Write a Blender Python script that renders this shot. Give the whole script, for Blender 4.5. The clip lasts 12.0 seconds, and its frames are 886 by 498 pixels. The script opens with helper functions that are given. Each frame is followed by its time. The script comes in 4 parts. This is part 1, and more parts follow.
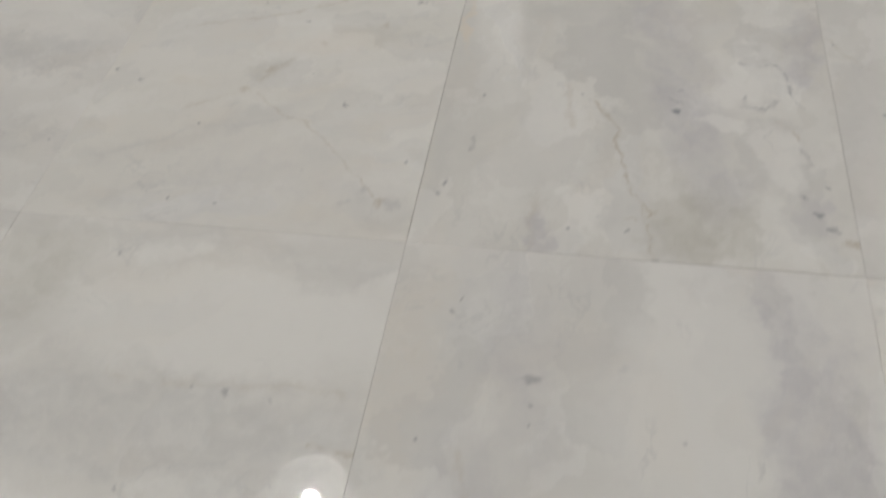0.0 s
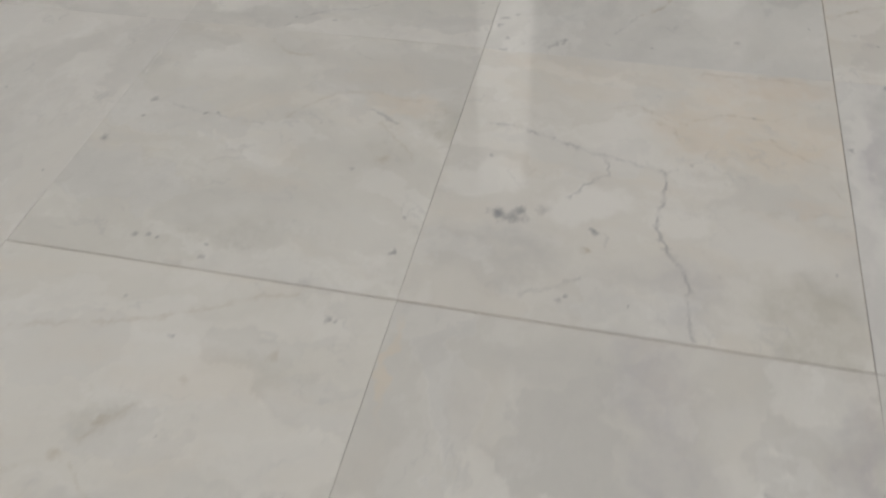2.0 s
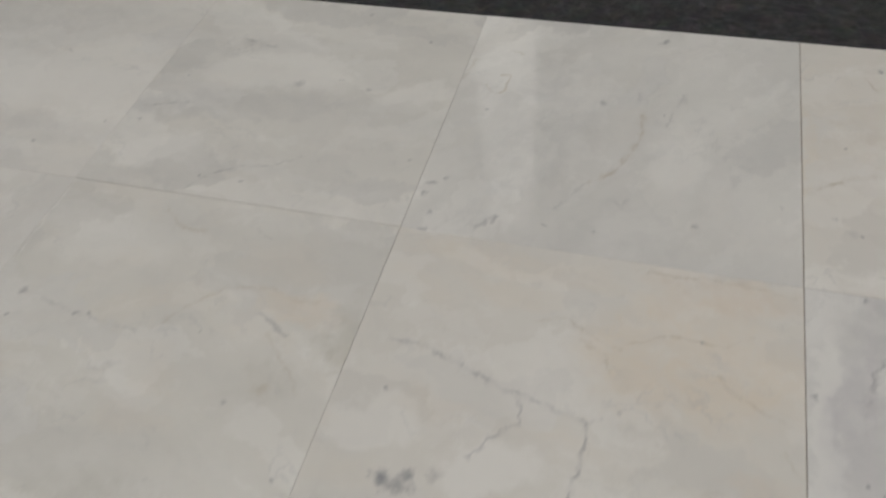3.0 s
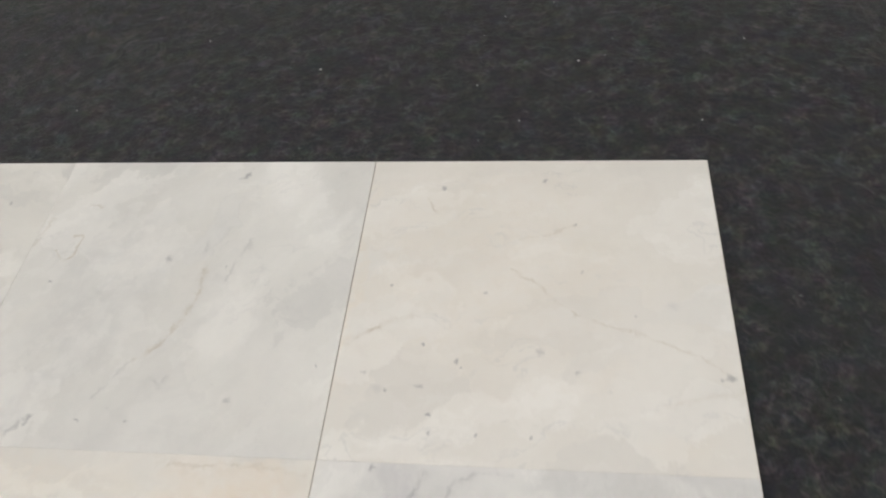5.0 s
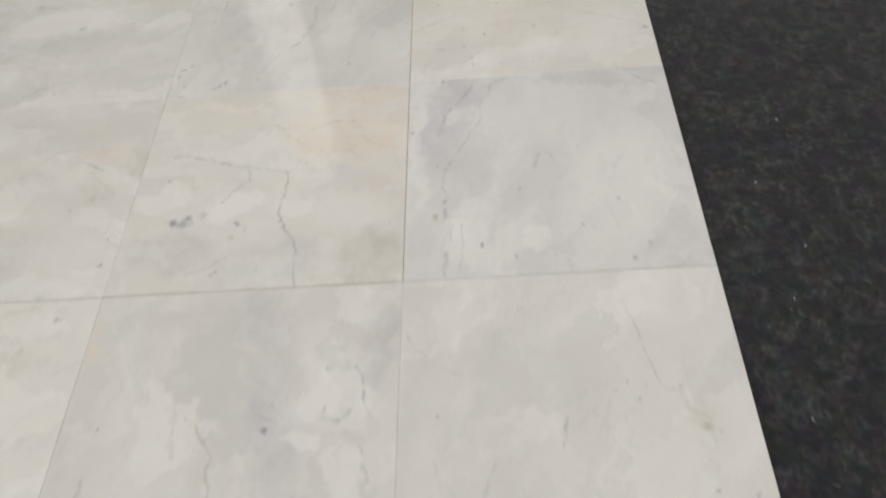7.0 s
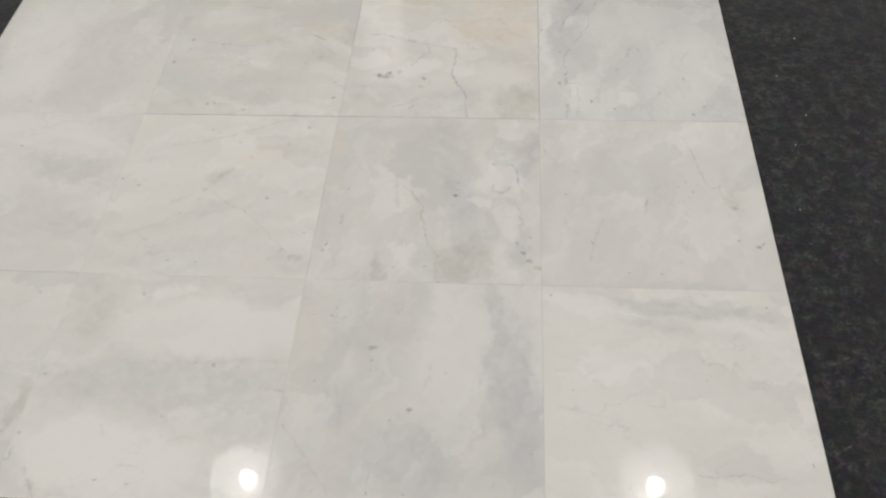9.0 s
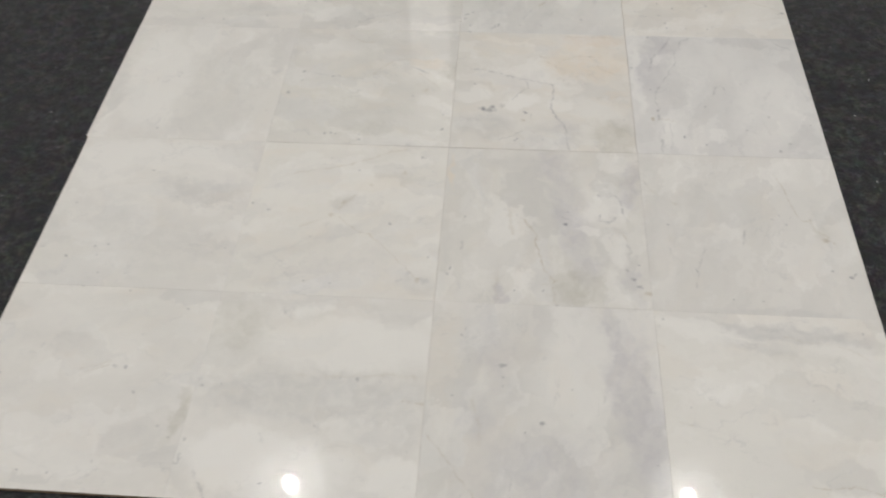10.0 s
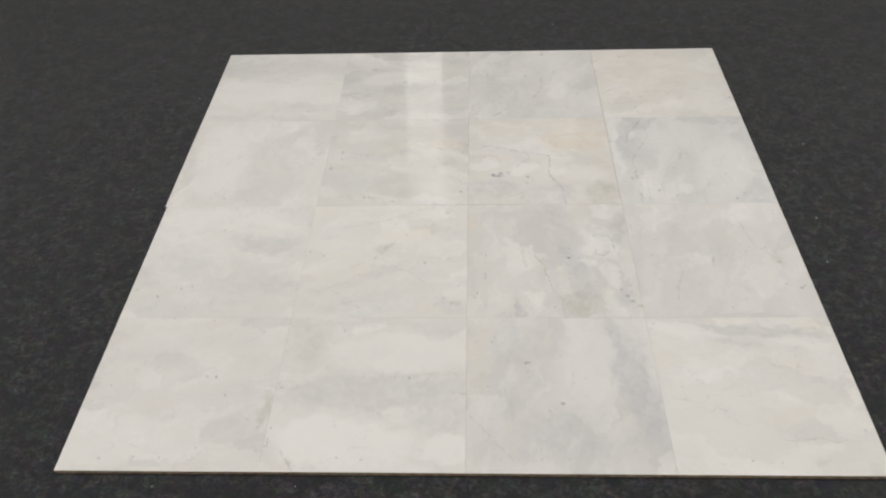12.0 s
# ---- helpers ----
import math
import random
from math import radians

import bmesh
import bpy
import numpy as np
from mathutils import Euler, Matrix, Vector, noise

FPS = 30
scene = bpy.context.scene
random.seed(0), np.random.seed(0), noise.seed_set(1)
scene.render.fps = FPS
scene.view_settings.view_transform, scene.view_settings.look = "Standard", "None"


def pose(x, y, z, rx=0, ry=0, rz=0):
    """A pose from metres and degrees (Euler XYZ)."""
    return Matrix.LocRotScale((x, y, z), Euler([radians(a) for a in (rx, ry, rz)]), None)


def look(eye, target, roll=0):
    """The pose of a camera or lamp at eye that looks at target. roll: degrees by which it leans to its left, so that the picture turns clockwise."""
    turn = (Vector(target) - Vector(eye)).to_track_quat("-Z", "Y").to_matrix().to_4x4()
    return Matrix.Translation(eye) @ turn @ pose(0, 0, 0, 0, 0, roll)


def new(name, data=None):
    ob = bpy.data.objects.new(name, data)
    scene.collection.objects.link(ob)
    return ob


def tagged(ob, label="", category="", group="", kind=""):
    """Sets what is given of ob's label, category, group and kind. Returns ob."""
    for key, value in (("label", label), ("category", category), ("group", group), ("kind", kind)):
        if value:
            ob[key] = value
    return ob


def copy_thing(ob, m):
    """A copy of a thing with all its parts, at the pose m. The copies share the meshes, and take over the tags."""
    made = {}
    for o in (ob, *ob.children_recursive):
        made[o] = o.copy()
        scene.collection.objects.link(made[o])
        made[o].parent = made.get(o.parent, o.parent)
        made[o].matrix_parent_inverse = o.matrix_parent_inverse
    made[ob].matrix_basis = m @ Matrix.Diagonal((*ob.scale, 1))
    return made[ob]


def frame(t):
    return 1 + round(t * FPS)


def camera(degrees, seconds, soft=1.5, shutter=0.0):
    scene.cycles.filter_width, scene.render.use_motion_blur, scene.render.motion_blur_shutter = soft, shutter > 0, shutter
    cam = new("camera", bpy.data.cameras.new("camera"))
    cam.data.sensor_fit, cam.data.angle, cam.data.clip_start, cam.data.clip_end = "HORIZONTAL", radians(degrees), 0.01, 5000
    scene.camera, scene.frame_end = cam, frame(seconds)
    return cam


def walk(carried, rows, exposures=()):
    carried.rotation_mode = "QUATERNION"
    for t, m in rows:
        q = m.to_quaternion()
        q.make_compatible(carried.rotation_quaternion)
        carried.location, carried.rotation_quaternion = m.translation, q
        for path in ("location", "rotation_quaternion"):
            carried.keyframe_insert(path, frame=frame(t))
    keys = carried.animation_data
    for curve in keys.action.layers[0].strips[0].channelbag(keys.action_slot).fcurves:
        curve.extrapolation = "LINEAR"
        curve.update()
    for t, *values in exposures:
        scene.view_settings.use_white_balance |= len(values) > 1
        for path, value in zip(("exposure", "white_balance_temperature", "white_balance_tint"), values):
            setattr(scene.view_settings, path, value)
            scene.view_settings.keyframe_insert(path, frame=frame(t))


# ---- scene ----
cam = camera(56.9, 12.0, soft=2.0, shutter=0.4)
PATH = [
    (0, (0.184, -0.979, 0.682), (-0.15, 0.223, -0.882), -7.7),
    (0.5, (0.214, -0.864, 0.717), (-0.136, 0.373, -0.815), -7.8),
    (1, (0.199, -0.735, 0.715), (-0.166, 0.537, -0.785), -6.7),
    (1.5, (0.181, -0.622, 0.713), (-0.188, 0.665, -0.773), -5.8),
    (2, (0.194, -0.497, 0.658), (-0.178, 0.808, -0.811), -3.8),
    (2.5, (0.234, -0.337, 0.686), (-0.201, 0.951, -0.78), -4.9),
    (2.7, (0.25, -0.266, 0.703), (-0.196, 1.005, -0.776), -5.6),
    (4.3, (0.517, 0.121, 0.753), (0.051, 1.354, -0.751), -9.9),
    (4.5, (0.575, 0.133, 0.756), (0.163, 1.37, -0.761), -9.4),
    (5, (0.702, 0.086, 0.81), (0.446, 1.357, -0.713), -8.2),
    (5.5, (0.685, -0.109, 0.86), (0.464, 1.158, -0.671), -10.6),
    (6, (0.629, -0.338, 0.895), (0.44, 0.94, -0.632), -10.1),
    (6.5, (0.595, -0.535, 0.949), (0.435, 0.743, -0.582), -9.1),
    (7, (0.596, -0.728, 0.97), (0.469, 0.537, -0.574), -7.6),
    (7.2, (0.612, -0.815, 0.972), (0.483, 0.429, -0.588), -7.9),
    (8.8, (0.419, -1.316, 1.255), (0.278, -0.095, -0.322), -3.8),
    (9, (0.375, -1.364, 1.297), (0.237, -0.148, -0.285), -3.7),
    (9.5, (0.249, -1.4, 1.371), (0.121, -0.178, -0.207), -2.2),
    (10, (0.127, -1.435, 1.435), (-0.004, -0.203, -0.136), -2.5),
    (10.5, (0.023, -1.575, 1.495), (-0.113, -0.306, -0.045), -4.1),
    (11, (-0.031, -1.683, 1.528), (-0.157, -0.369, 0.025), -4.6),
    (11.5, (0.004, -1.788, 1.56), (-0.108, -0.37, 0.153), -3.8),
    (12, (0.029, -1.89, 1.574), (-0.056, -0.421, 0.219), -2.5),
]
walk(cam, [(t, look(eye, target, roll)) for t, eye, target, roll in PATH],
     exposures=[(0, -0.18), (2.7, -0.24), (4.3, 0.12), (4.9, 0.44), (5.5, 0.42), (6.0, 0.23), (7.2, 0.23), (9.0, 0.2), (11.0, 0.23), (12.0, 0.33)])

# ---- world and light ----
SIDE = 0.4572
TOP = 0.011
ROOM_X, ROOM_S, ROOM_N, ROOM_H = 4.6, -5.6, 2.27, 3.42

world = bpy.data.worlds.new("world")
scene.world = world
world.use_nodes = True
world.node_tree.nodes["Background"].inputs[0].default_value = (0.9, 0.95, 1.0, 1)
world.node_tree.nodes["Background"].inputs[1].default_value = 0.05

# first two show in the polish; the other six are added, unseen, for fill
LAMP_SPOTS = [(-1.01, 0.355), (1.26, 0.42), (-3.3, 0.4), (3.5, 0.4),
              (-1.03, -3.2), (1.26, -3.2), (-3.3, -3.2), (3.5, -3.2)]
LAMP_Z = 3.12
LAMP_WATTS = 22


# ---- material helpers ----
class Nodes:
    """A node material with short calls to add and link nodes."""

    def start(self, name):
        self.mat = bpy.data.materials.new(name)
        self.mat.use_nodes = True
        self.tree = self.mat.node_tree
        self.bsdf = self.tree.nodes["Principled BSDF"]
        return self

    def put(self, socket, value):
        if isinstance(value, bpy.types.NodeSocket):
            self.tree.links.new(value, socket)
        else:
            socket.default_value = value

    def node(self, kind, *values, operation=None):
        n = self.tree.nodes.new(kind)
        if operation:
            n.operation = operation
        for i, value in enumerate(values):
            if value is not None:
                self.put(n.inputs[i], value)
        return n

    def math(self, op, *values, clamp=False):
        n = self.node("ShaderNodeMath", *values, operation=op)
        n.use_clamp = clamp
        return n.outputs[0]

    def vec(self, op, *values):
        n = self.node("ShaderNodeVectorMath", *values, operation=op)
        return n.outputs["Value"] if op in ("LENGTH", "DOT_PRODUCT", "DISTANCE") else n.outputs["Vector"]

    def ramp(self, value, a, b, c, d, smooth=True):
        n = self.node("ShaderNodeMapRange", value, a, b, c, d)
        n.interpolation_type = "SMOOTHSTEP" if smooth else "LINEAR"
        return n.outputs[0]

    def noise(self, vector, scale, detail=3.0, rough=0.5, colour=False):
        n = self.node("ShaderNodeTexNoise")
        self.put(n.inputs["Vector"], vector)
        n.inputs["Scale"].default_value, n.inputs["Detail"].default_value = scale, detail
        n.inputs["Roughness"].default_value = rough
        return n.outputs["Color" if colour else 0]

    def mapping(self, vector, loc=(0, 0, 0), rot=0.0, scale=(1, 1, 1), kind="TEXTURE"):
        n = self.node("ShaderNodeMapping")
        n.vector_type = kind
        for i, value in enumerate((vector, loc, (0, 0, radians(rot)), scale)):
            self.put(n.inputs[i], value)
        return n.outputs[0]

    def mix(self, factor, a, b, blend="MIX"):
        n = self.node("ShaderNodeMix")
        n.data_type, n.blend_type, n.clamp_factor = "RGBA", blend, True
        self.put(n.inputs[0], factor)
        for socket, value in ((n.inputs[6], a), (n.inputs[7], b)):
            self.put(socket, value if isinstance(value, bpy.types.NodeSocket) else (*value, 1))
        return n.outputs[2]

    def bump(self, height, strength, distance):
        n = self.node("ShaderNodeBump")
        n.inputs["Strength"].default_value, n.inputs["Distance"].default_value = strength, distance
        self.put(n.inputs["Height"], height)
        self.put(self.bsdf.inputs["Normal"], n.outputs[0])

    def set(self, **values):
        for key, value in values.items():
            self.put(self.bsdf.inputs[key.replace("_", " ")], value)
        return self.mat

    def place(self):
        return self.node("ShaderNodeTexCoord").outputs["Object"]


def plain(name, colour, rough, metal=0.0, grain=60.0, amount=0.12):
    """Paint, metal or board with a faint mottling."""
    n = Nodes().start(name)
    p = n.place()
    a = n.noise(p, grain, 4)
    b = n.noise(p, grain / 15, 3)
    f = n.math("MULTIPLY_ADD", b, 0.6, n.math("MULTIPLY", a, 0.4))
    c = n.mix(n.ramp(f, 0.3, 0.7, 0, 1), tuple(v * (1 - amount) for v in colour), tuple(min(1, v * (1 + amount)) for v in colour))
    n.set(Base_Color=c, Roughness=n.ramp(a, 0.3, 0.7, rough * 0.85, min(1, rough * 1.15)), Metallic=metal)
    n.bump(a, 0.15, 0.001)
    return n.mat


class Marble(Nodes):
    """Polished marble of one tile. Places are fractions of the tile's side, u across and v away from its near edge."""

    GREY, BLUE, OLIVE = (0.500, 0.500, 0.500), (0.492, 0.480, 0.515), (0.500, 0.485, 0.425)
    WARM, PEACH, WHITE = (0.745, 0.660, 0.550), (0.725, 0.625, 0.520), (0.830, 0.820, 0.790)
    INK, OCHRE = (0.235, 0.24, 0.265), (0.40, 0.325, 0.225)

    def begin(self, seed, base=(0.70, 0.685, 0.645), angle=0.0, stretch=1.9, cloud=0.35, warm=0.1):
        self.start("marble")
        p = self.place()
        self.seed = seed
        shift = self.vec("ADD", p, (seed * 1.37, seed * 0.71, seed * 0.33))
        wide = self.noise(shift, 7.0, 4, 0.55, True)
        fine = self.noise(shift, 42.0, 4, 0.6, True)
        tiny = self.noise(shift, 160.0, 2, 0.6, True)
        half = (0.5, 0.5, 0.5)
        wide_off = self.vec("SUBTRACT", wide, half)
        fine_off = self.vec("SUBTRACT", fine, half)
        tiny_off = self.vec("SUBTRACT", tiny, half)
        q = self.vec("MULTIPLY_ADD", fine_off, (0.034, 0.034, 0), p)
        rag_off = self.vec("SUBTRACT", self.noise(shift, 19.0, 6, 0.62, True), half)
        q = self.vec("MULTIPLY_ADD", rag_off, (0.06, 0.06, 0), q)
        self.soft = self.vec("MULTIPLY", self.vec("MULTIPLY_ADD", wide_off, (0.09, 0.09, 0), q), (1, 1, 0))
        q = self.vec("MULTIPLY_ADD", tiny_off, (0.006, 0.006, 0), p)
        self.thin = self.vec("MULTIPLY", self.vec("MULTIPLY_ADD", fine_off, (0.018, 0.018, 0), q), (1, 1, 0))
        self.vary = self.ramp(self.noise(shift, 120.0, 3, 0.65), 0.36, 0.66, 0.55, 2.3)
        flow = self.mapping(self.vec("MULTIPLY_ADD", wide_off, (0.10, 0.10, 0), shift), rot=angle, scale=(stretch, 1, 1))
        big = self.noise(flow, 9.0, 5, 0.55)
        mid = self.noise(flow, 30.0, 5, 0.6)
        self.fade = self.ramp(self.noise(shift, 60.0, 3, 0.6), 0.36, 0.62, 0.12, 1.0)
        flake = self.noise(self.vec("MULTIPLY_ADD", fine_off, (0.05, 0.05, 0), flow), 17.0, 4, 0.6)
        self.dim = self.ramp(self.noise(shift, 120.0, 3, 0.65), 0.36, 0.66, 0.8, 1.5)
        crumb = self.noise(self.vec("MULTIPLY_ADD", rag_off, (0.06, 0.06, 0), shift), 38.0, 5, 0.65)
        self.wisp = self.math("MULTIPLY", self.ramp(mid, 0.32, 0.66, 0.75, 1.15), self.ramp(crumb, 0.36, 0.60, 0.65, 1.15))
        hair = self.math("ABSOLUTE", self.math("SUBTRACT", self.noise(self.vec("MULTIPLY_ADD", rag_off, (0.05, 0.05, 0), flow), 8.0, 4, 0.6), 0.5))
        patchy = self.ramp(self.noise(shift, 11.0, 3), 0.48, 0.66, 0, 0.30)
        self.hair = self.math("MULTIPLY", self.ramp(hair, 0.0, 0.010, 1, 0), patchy)
        grey = self.math("MULTIPLY", self.ramp(big, 0.44, 0.68, 0, 1), cloud)
        grey = self.math("MULTIPLY_ADD", self.ramp(mid, 0.48, 0.74, 0, 1), cloud * 0.5, grey)
        white = self.math("MULTIPLY", self.ramp(big, 0.50, 0.34, 0, 1), 0.25)
        cell = self.node("ShaderNodeTexVoronoi", self.vec("MULTIPLY_ADD", rag_off, (0.09, 0.09, 0), flow))
        cell.feature = "SMOOTH_F1"
        cell.inputs["Scale"].default_value, cell.inputs["Smoothness"].default_value = 15.0, 0.22
        shard = self.node("ShaderNodeSeparateColor", cell.outputs["Color"])
        white = self.math("MULTIPLY_ADD", self.ramp(shard.outputs[0], 0.55, 0.80, 0, 1), 0.32, white)
        grey = self.math("MULTIPLY_ADD", self.ramp(shard.outputs[1], 0.60, 0.86, 0, 1), 0.08 + cloud * 0.9, grey)
        grey = self.math("MULTIPLY_ADD", self.ramp(crumb, 0.50, 0.66, 0, 1), 0.07, grey)
        white = self.math("MULTIPLY_ADD", self.ramp(flake, 0.53, 0.60, 0, 1), 0.22, white)
        grey = self.math("MULTIPLY_ADD", self.ramp(flake, 0.46, 0.40, 0, 1), cloud * 0.35, grey)
        tan = self.math("MULTIPLY", self.ramp(self.noise(flow, 14.0, 3), 0.5, 0.72, 0, 1), warm)
        self.sums = {"grey": grey, "warm": tan, "white": white, "blue": 0.0, "olive": 0.0, "peach": 0.0}
        specks = self.node("ShaderNodeTexVoronoi", self.thin)
        specks.inputs["Scale"].default_value = 34.0
        spot = self.ramp(specks.outputs["Distance"], 0.05, 0.11, 1, 0)
        rare = self.ramp(self.node("ShaderNodeSeparateColor", specks.outputs["Color"]).outputs[0], 0.90, 0.94, 0, 0.45)
        self.lines = {"ink": self.math("MULTIPLY", spot, rare), "ochre": 0.0, "smoke": self.hair, "pale": 0.0}
        self.base = base
        return self

    @staticmethod
    def spot(u, v):
        return ((u - 0.5) * SIDE, (v - 0.5) * SIDE, 0)

    def patch(self, tone, u, v, ru, rv, angle=0.0, strength=0.5, edge=0.6):
        """A soft-edged cloud of grey, warm or white stone."""
        m = self.mapping(self.soft, self.spot(u, v), angle, (ru * SIDE, rv * SIDE, 1))
        m = self.ramp(self.vec("LENGTH", m), 1 - edge, 1 + edge * 0.5, strength, 0)
        if tone != "white":
            m = self.math("MULTIPLY", m, self.wisp)
        self.sums[tone] = self.math("MAXIMUM", self.sums[tone], m)
        if tone == "white":
            for other in ("grey", "blue", "olive"):
                self.sums[other] = self.math("MULTIPLY", self.sums[other], self.math("SUBTRACT", 1.0, m, clamp=True))

    def vein(self, tone, mm, strength, *points, blur=1.0):
        """A thin wandering line through points."""
        for (u0, v0), (u1, v1) in zip(points, points[1:]):
            a, b = Vector(self.spot(u0, v0)), Vector(self.spot(u1, v1))
            ab = b - a
            rel = self.vec("SUBTRACT", self.thin, a)
            t = self.math("MULTIPLY", self.vec("DOT_PRODUCT", rel, ab / max(ab.length_squared, 1e-9)), 1.0, clamp=True)
            along = self.node("ShaderNodeVectorMath", ab, operation="SCALE")
            self.put(along.inputs["Scale"], t)
            d = self.math("MULTIPLY", self.vec("DISTANCE", rel, along.outputs[0]), self.vary)
            w = mm * 0.001
            m = self.math("MULTIPLY", self.ramp(d, 0, w * (0.7 + blur), strength * 0.72, 0), self.fade)
            self.lines[tone] = self.math("MAXIMUM", self.lines[tone], m)

    def dot(self, tone, u, v, mm=3.0, strength=0.6, long=1.0, angle=0.0):
        """A small pit or mineral spot."""
        m = self.mapping(self.thin, self.spot(u, v), angle, (mm * 0.001 * long, mm * 0.001, 1))
        m = self.math("MULTIPLY", self.vec("LENGTH", m), self.dim)
        self.lines[tone] = self.math("MAXIMUM", self.lines[tone], self.ramp(m, 0.1, 1.35, strength, 0))

    def done(self):
        c = self.mix(self.sums["white"], self.base, self.WHITE)
        c = self.mix(self.sums["grey"], c, self.GREY)
        c = self.mix(self.sums["blue"], c, self.BLUE)
        c = self.mix(self.sums["olive"], c, self.OLIVE)
        c = self.mix(self.sums["warm"], c, self.WARM)
        c = self.mix(self.sums["peach"], c, self.PEACH)
        c = self.mix(self.lines["smoke"], c, self.GREY)
        c = self.mix(self.lines["pale"], c, (0.86, 0.85, 0.82))
        c = self.mix(self.lines["ochre"], c, self.OCHRE)
        c = self.mix(self.lines["ink"], c, self.INK)
        rough = self.ramp(self.fade, 0.2, 1.0, 0.010, 0.005)
        self.set(Base_Color=c, Roughness=rough, IOR=1.5)
        return self.mat


def carpet_material():
    n = Nodes().start("charcoal felt carpet")
    p = n.place()
    flat = n.vec("MULTIPLY", p, (1, 1, 0))
    warp = n.vec("MULTIPLY_ADD", n.vec("SUBTRACT", n.noise(flat, 70.0, 2, 0.5, True), (0.5, 0.5, 0.5)), (0.02, 0.02, 0), flat)
    broad = n.noise(flat, 2.2, 4, 0.6)
    patchy = n.noise(warp, 16.0, 5, 0.7)
    blotch = n.noise(warp, 46.0, 4, 0.7)
    clump = n.noise(warp, 120.0, 4, 0.75)
    fibre = n.noise(n.mapping(warp, rot=25, scale=(1.3, 1, 1)), 420.0, 3, 0.8)
    tint = n.noise(flat, 30.0, 4, 0.75, True)
    c = n.mix(n.ramp(blotch, 0.36, 0.66, 0, 1), (0.021, 0.0215, 0.0225), (0.080, 0.079, 0.078))
    c = n.mix(n.ramp(clump, 0.42, 0.62, 0.7, 0), c, (0.015, 0.0155, 0.017))
    c = n.mix(n.ramp(patchy, 0.44, 0.58, 0, 0.75), c, (0.018, 0.019, 0.021))
    c = n.mix(n.ramp(fibre, 0.58, 0.78, 0, 0.45), c, (0.11, 0.11, 0.105))
    c = n.mix(0.6, c, n.mix(1.0, c, n.mix(1.0, tint, (2.0, 2.0, 2.0), "MULTIPLY"), "MULTIPLY"))
    c = n.mix(n.ramp(broad, 0.35, 0.65, 0, 0.25), c, (0.032, 0.033, 0.034))
    dust = n.node("ShaderNodeTexVoronoi", warp)
    dust.inputs["Scale"].default_value = 75.0
    few = n.ramp(n.node("ShaderNodeSeparateColor", dust.outputs["Color"]).outputs[0], 0.94, 0.97, 0, 0.5)
    c = n.mix(n.math("MULTIPLY", few, n.ramp(dust.outputs["Distance"], 0.05, 0.14, 1, 0)), c, (0.26, 0.26, 0.26))
    h = n.math("MULTIPLY_ADD", clump, 0.6, n.math("MULTIPLY", fibre, 0.4))
    c = n.mix(1.0, c, (0.99, 1.0, 1.01), "MULTIPLY")
    n.set(Base_Color=c, Roughness=0.95, Sheen_Weight=0.26, Sheen_Roughness=0.45)
    n.bsdf.inputs["Specular IOR Level"].default_value = 0.15
    n.bump(h, 0.5, 0.004)
    return n.mat


def edge_material():
    n = Nodes().start("sawn marble edge")
    p = n.place()
    a = n.noise(p, 90.0, 4, 0.7)
    c = n.mix(n.ramp(a, 0.35, 0.65, 0, 1), (0.17, 0.11, 0.065), (0.37, 0.285, 0.195))
    n.set(Base_Color=c, Roughness=0.75)
    n.bump(a, 0.4, 0.001)
    return n.mat


CARPET = carpet_material()
EDGE = edge_material()
WALL = plain("wall paint", (0.36, 0.36, 0.35), 0.8, grain=20)
CEILING = plain("ceiling paint", (0.62, 0.62, 0.60), 0.85, grain=20)
DARK_WALL = plain("dark wall paint", (0.16, 0.16, 0.16), 0.8, grain=20)
METAL = plain("grey lamp metal", (0.55, 0.56, 0.57), 0.35, 0.8)


# ---- mesh helpers ----
def box(bm, x0, x1, y0, y1, z0, z1):
    made = bmesh.ops.create_cube(bm, size=1.0)["verts"]
    bmesh.ops.scale(bm, vec=(x1 - x0, y1 - y0, z1 - z0), verts=made)
    bmesh.ops.translate(bm, vec=((x0 + x1) / 2, (y0 + y1) / 2, (z0 + z1) / 2), verts=made)
    return made


def mesh(name, bm, *materials, smooth=False):
    data = bpy.data.meshes.new(name)
    bm.to_mesh(data)
    bm.free()
    for m in materials:
        data.materials.append(m)
    if smooth:
        for f in data.polygons:
            f.use_smooth = True
    return data


def part(name, bm, material, parent, label="", smooth=False):
    ob = new(name, mesh(name, bm, material, smooth=smooth))
    ob.parent = parent
    return tagged(ob, label)


def structure(name, label, category, material, *boxes):
    bm = bmesh.new()
    for b in boxes:
        box(bm, *b)
    return tagged(new(name, mesh(name, bm, material)), label, category, kind="structure")


# ---- the room ----
structure("floor", "charcoal grey needle-felt carpet with pale flecks", "carpet", CARPET,
          (-ROOM_X, ROOM_X, ROOM_S, ROOM_N, -0.05, 0))
structure("ceiling", "plain off-white painted ceiling", "ceiling", CEILING,
          (-ROOM_X, ROOM_X, ROOM_S, ROOM_N, ROOM_H, ROOM_H + 0.1))


def slotted(x0, x1, slots, y0, y1, z0, z1):
    """Boxes of a wall that leaves the windows open."""
    boxes, left = [], x0
    for a, b, low, high, _ in slots:
        a, b, low, high = a - 0.015, b + 0.015, low - 0.015, high + 0.015
        boxes += [(left, a, y0, y1, z0, z1), (a, b, y0, y1, z0, low), (a, b, y0, y1, high, z1)]
        left = b
    return boxes + [(left, x1, y0, y1, z0, z1)]


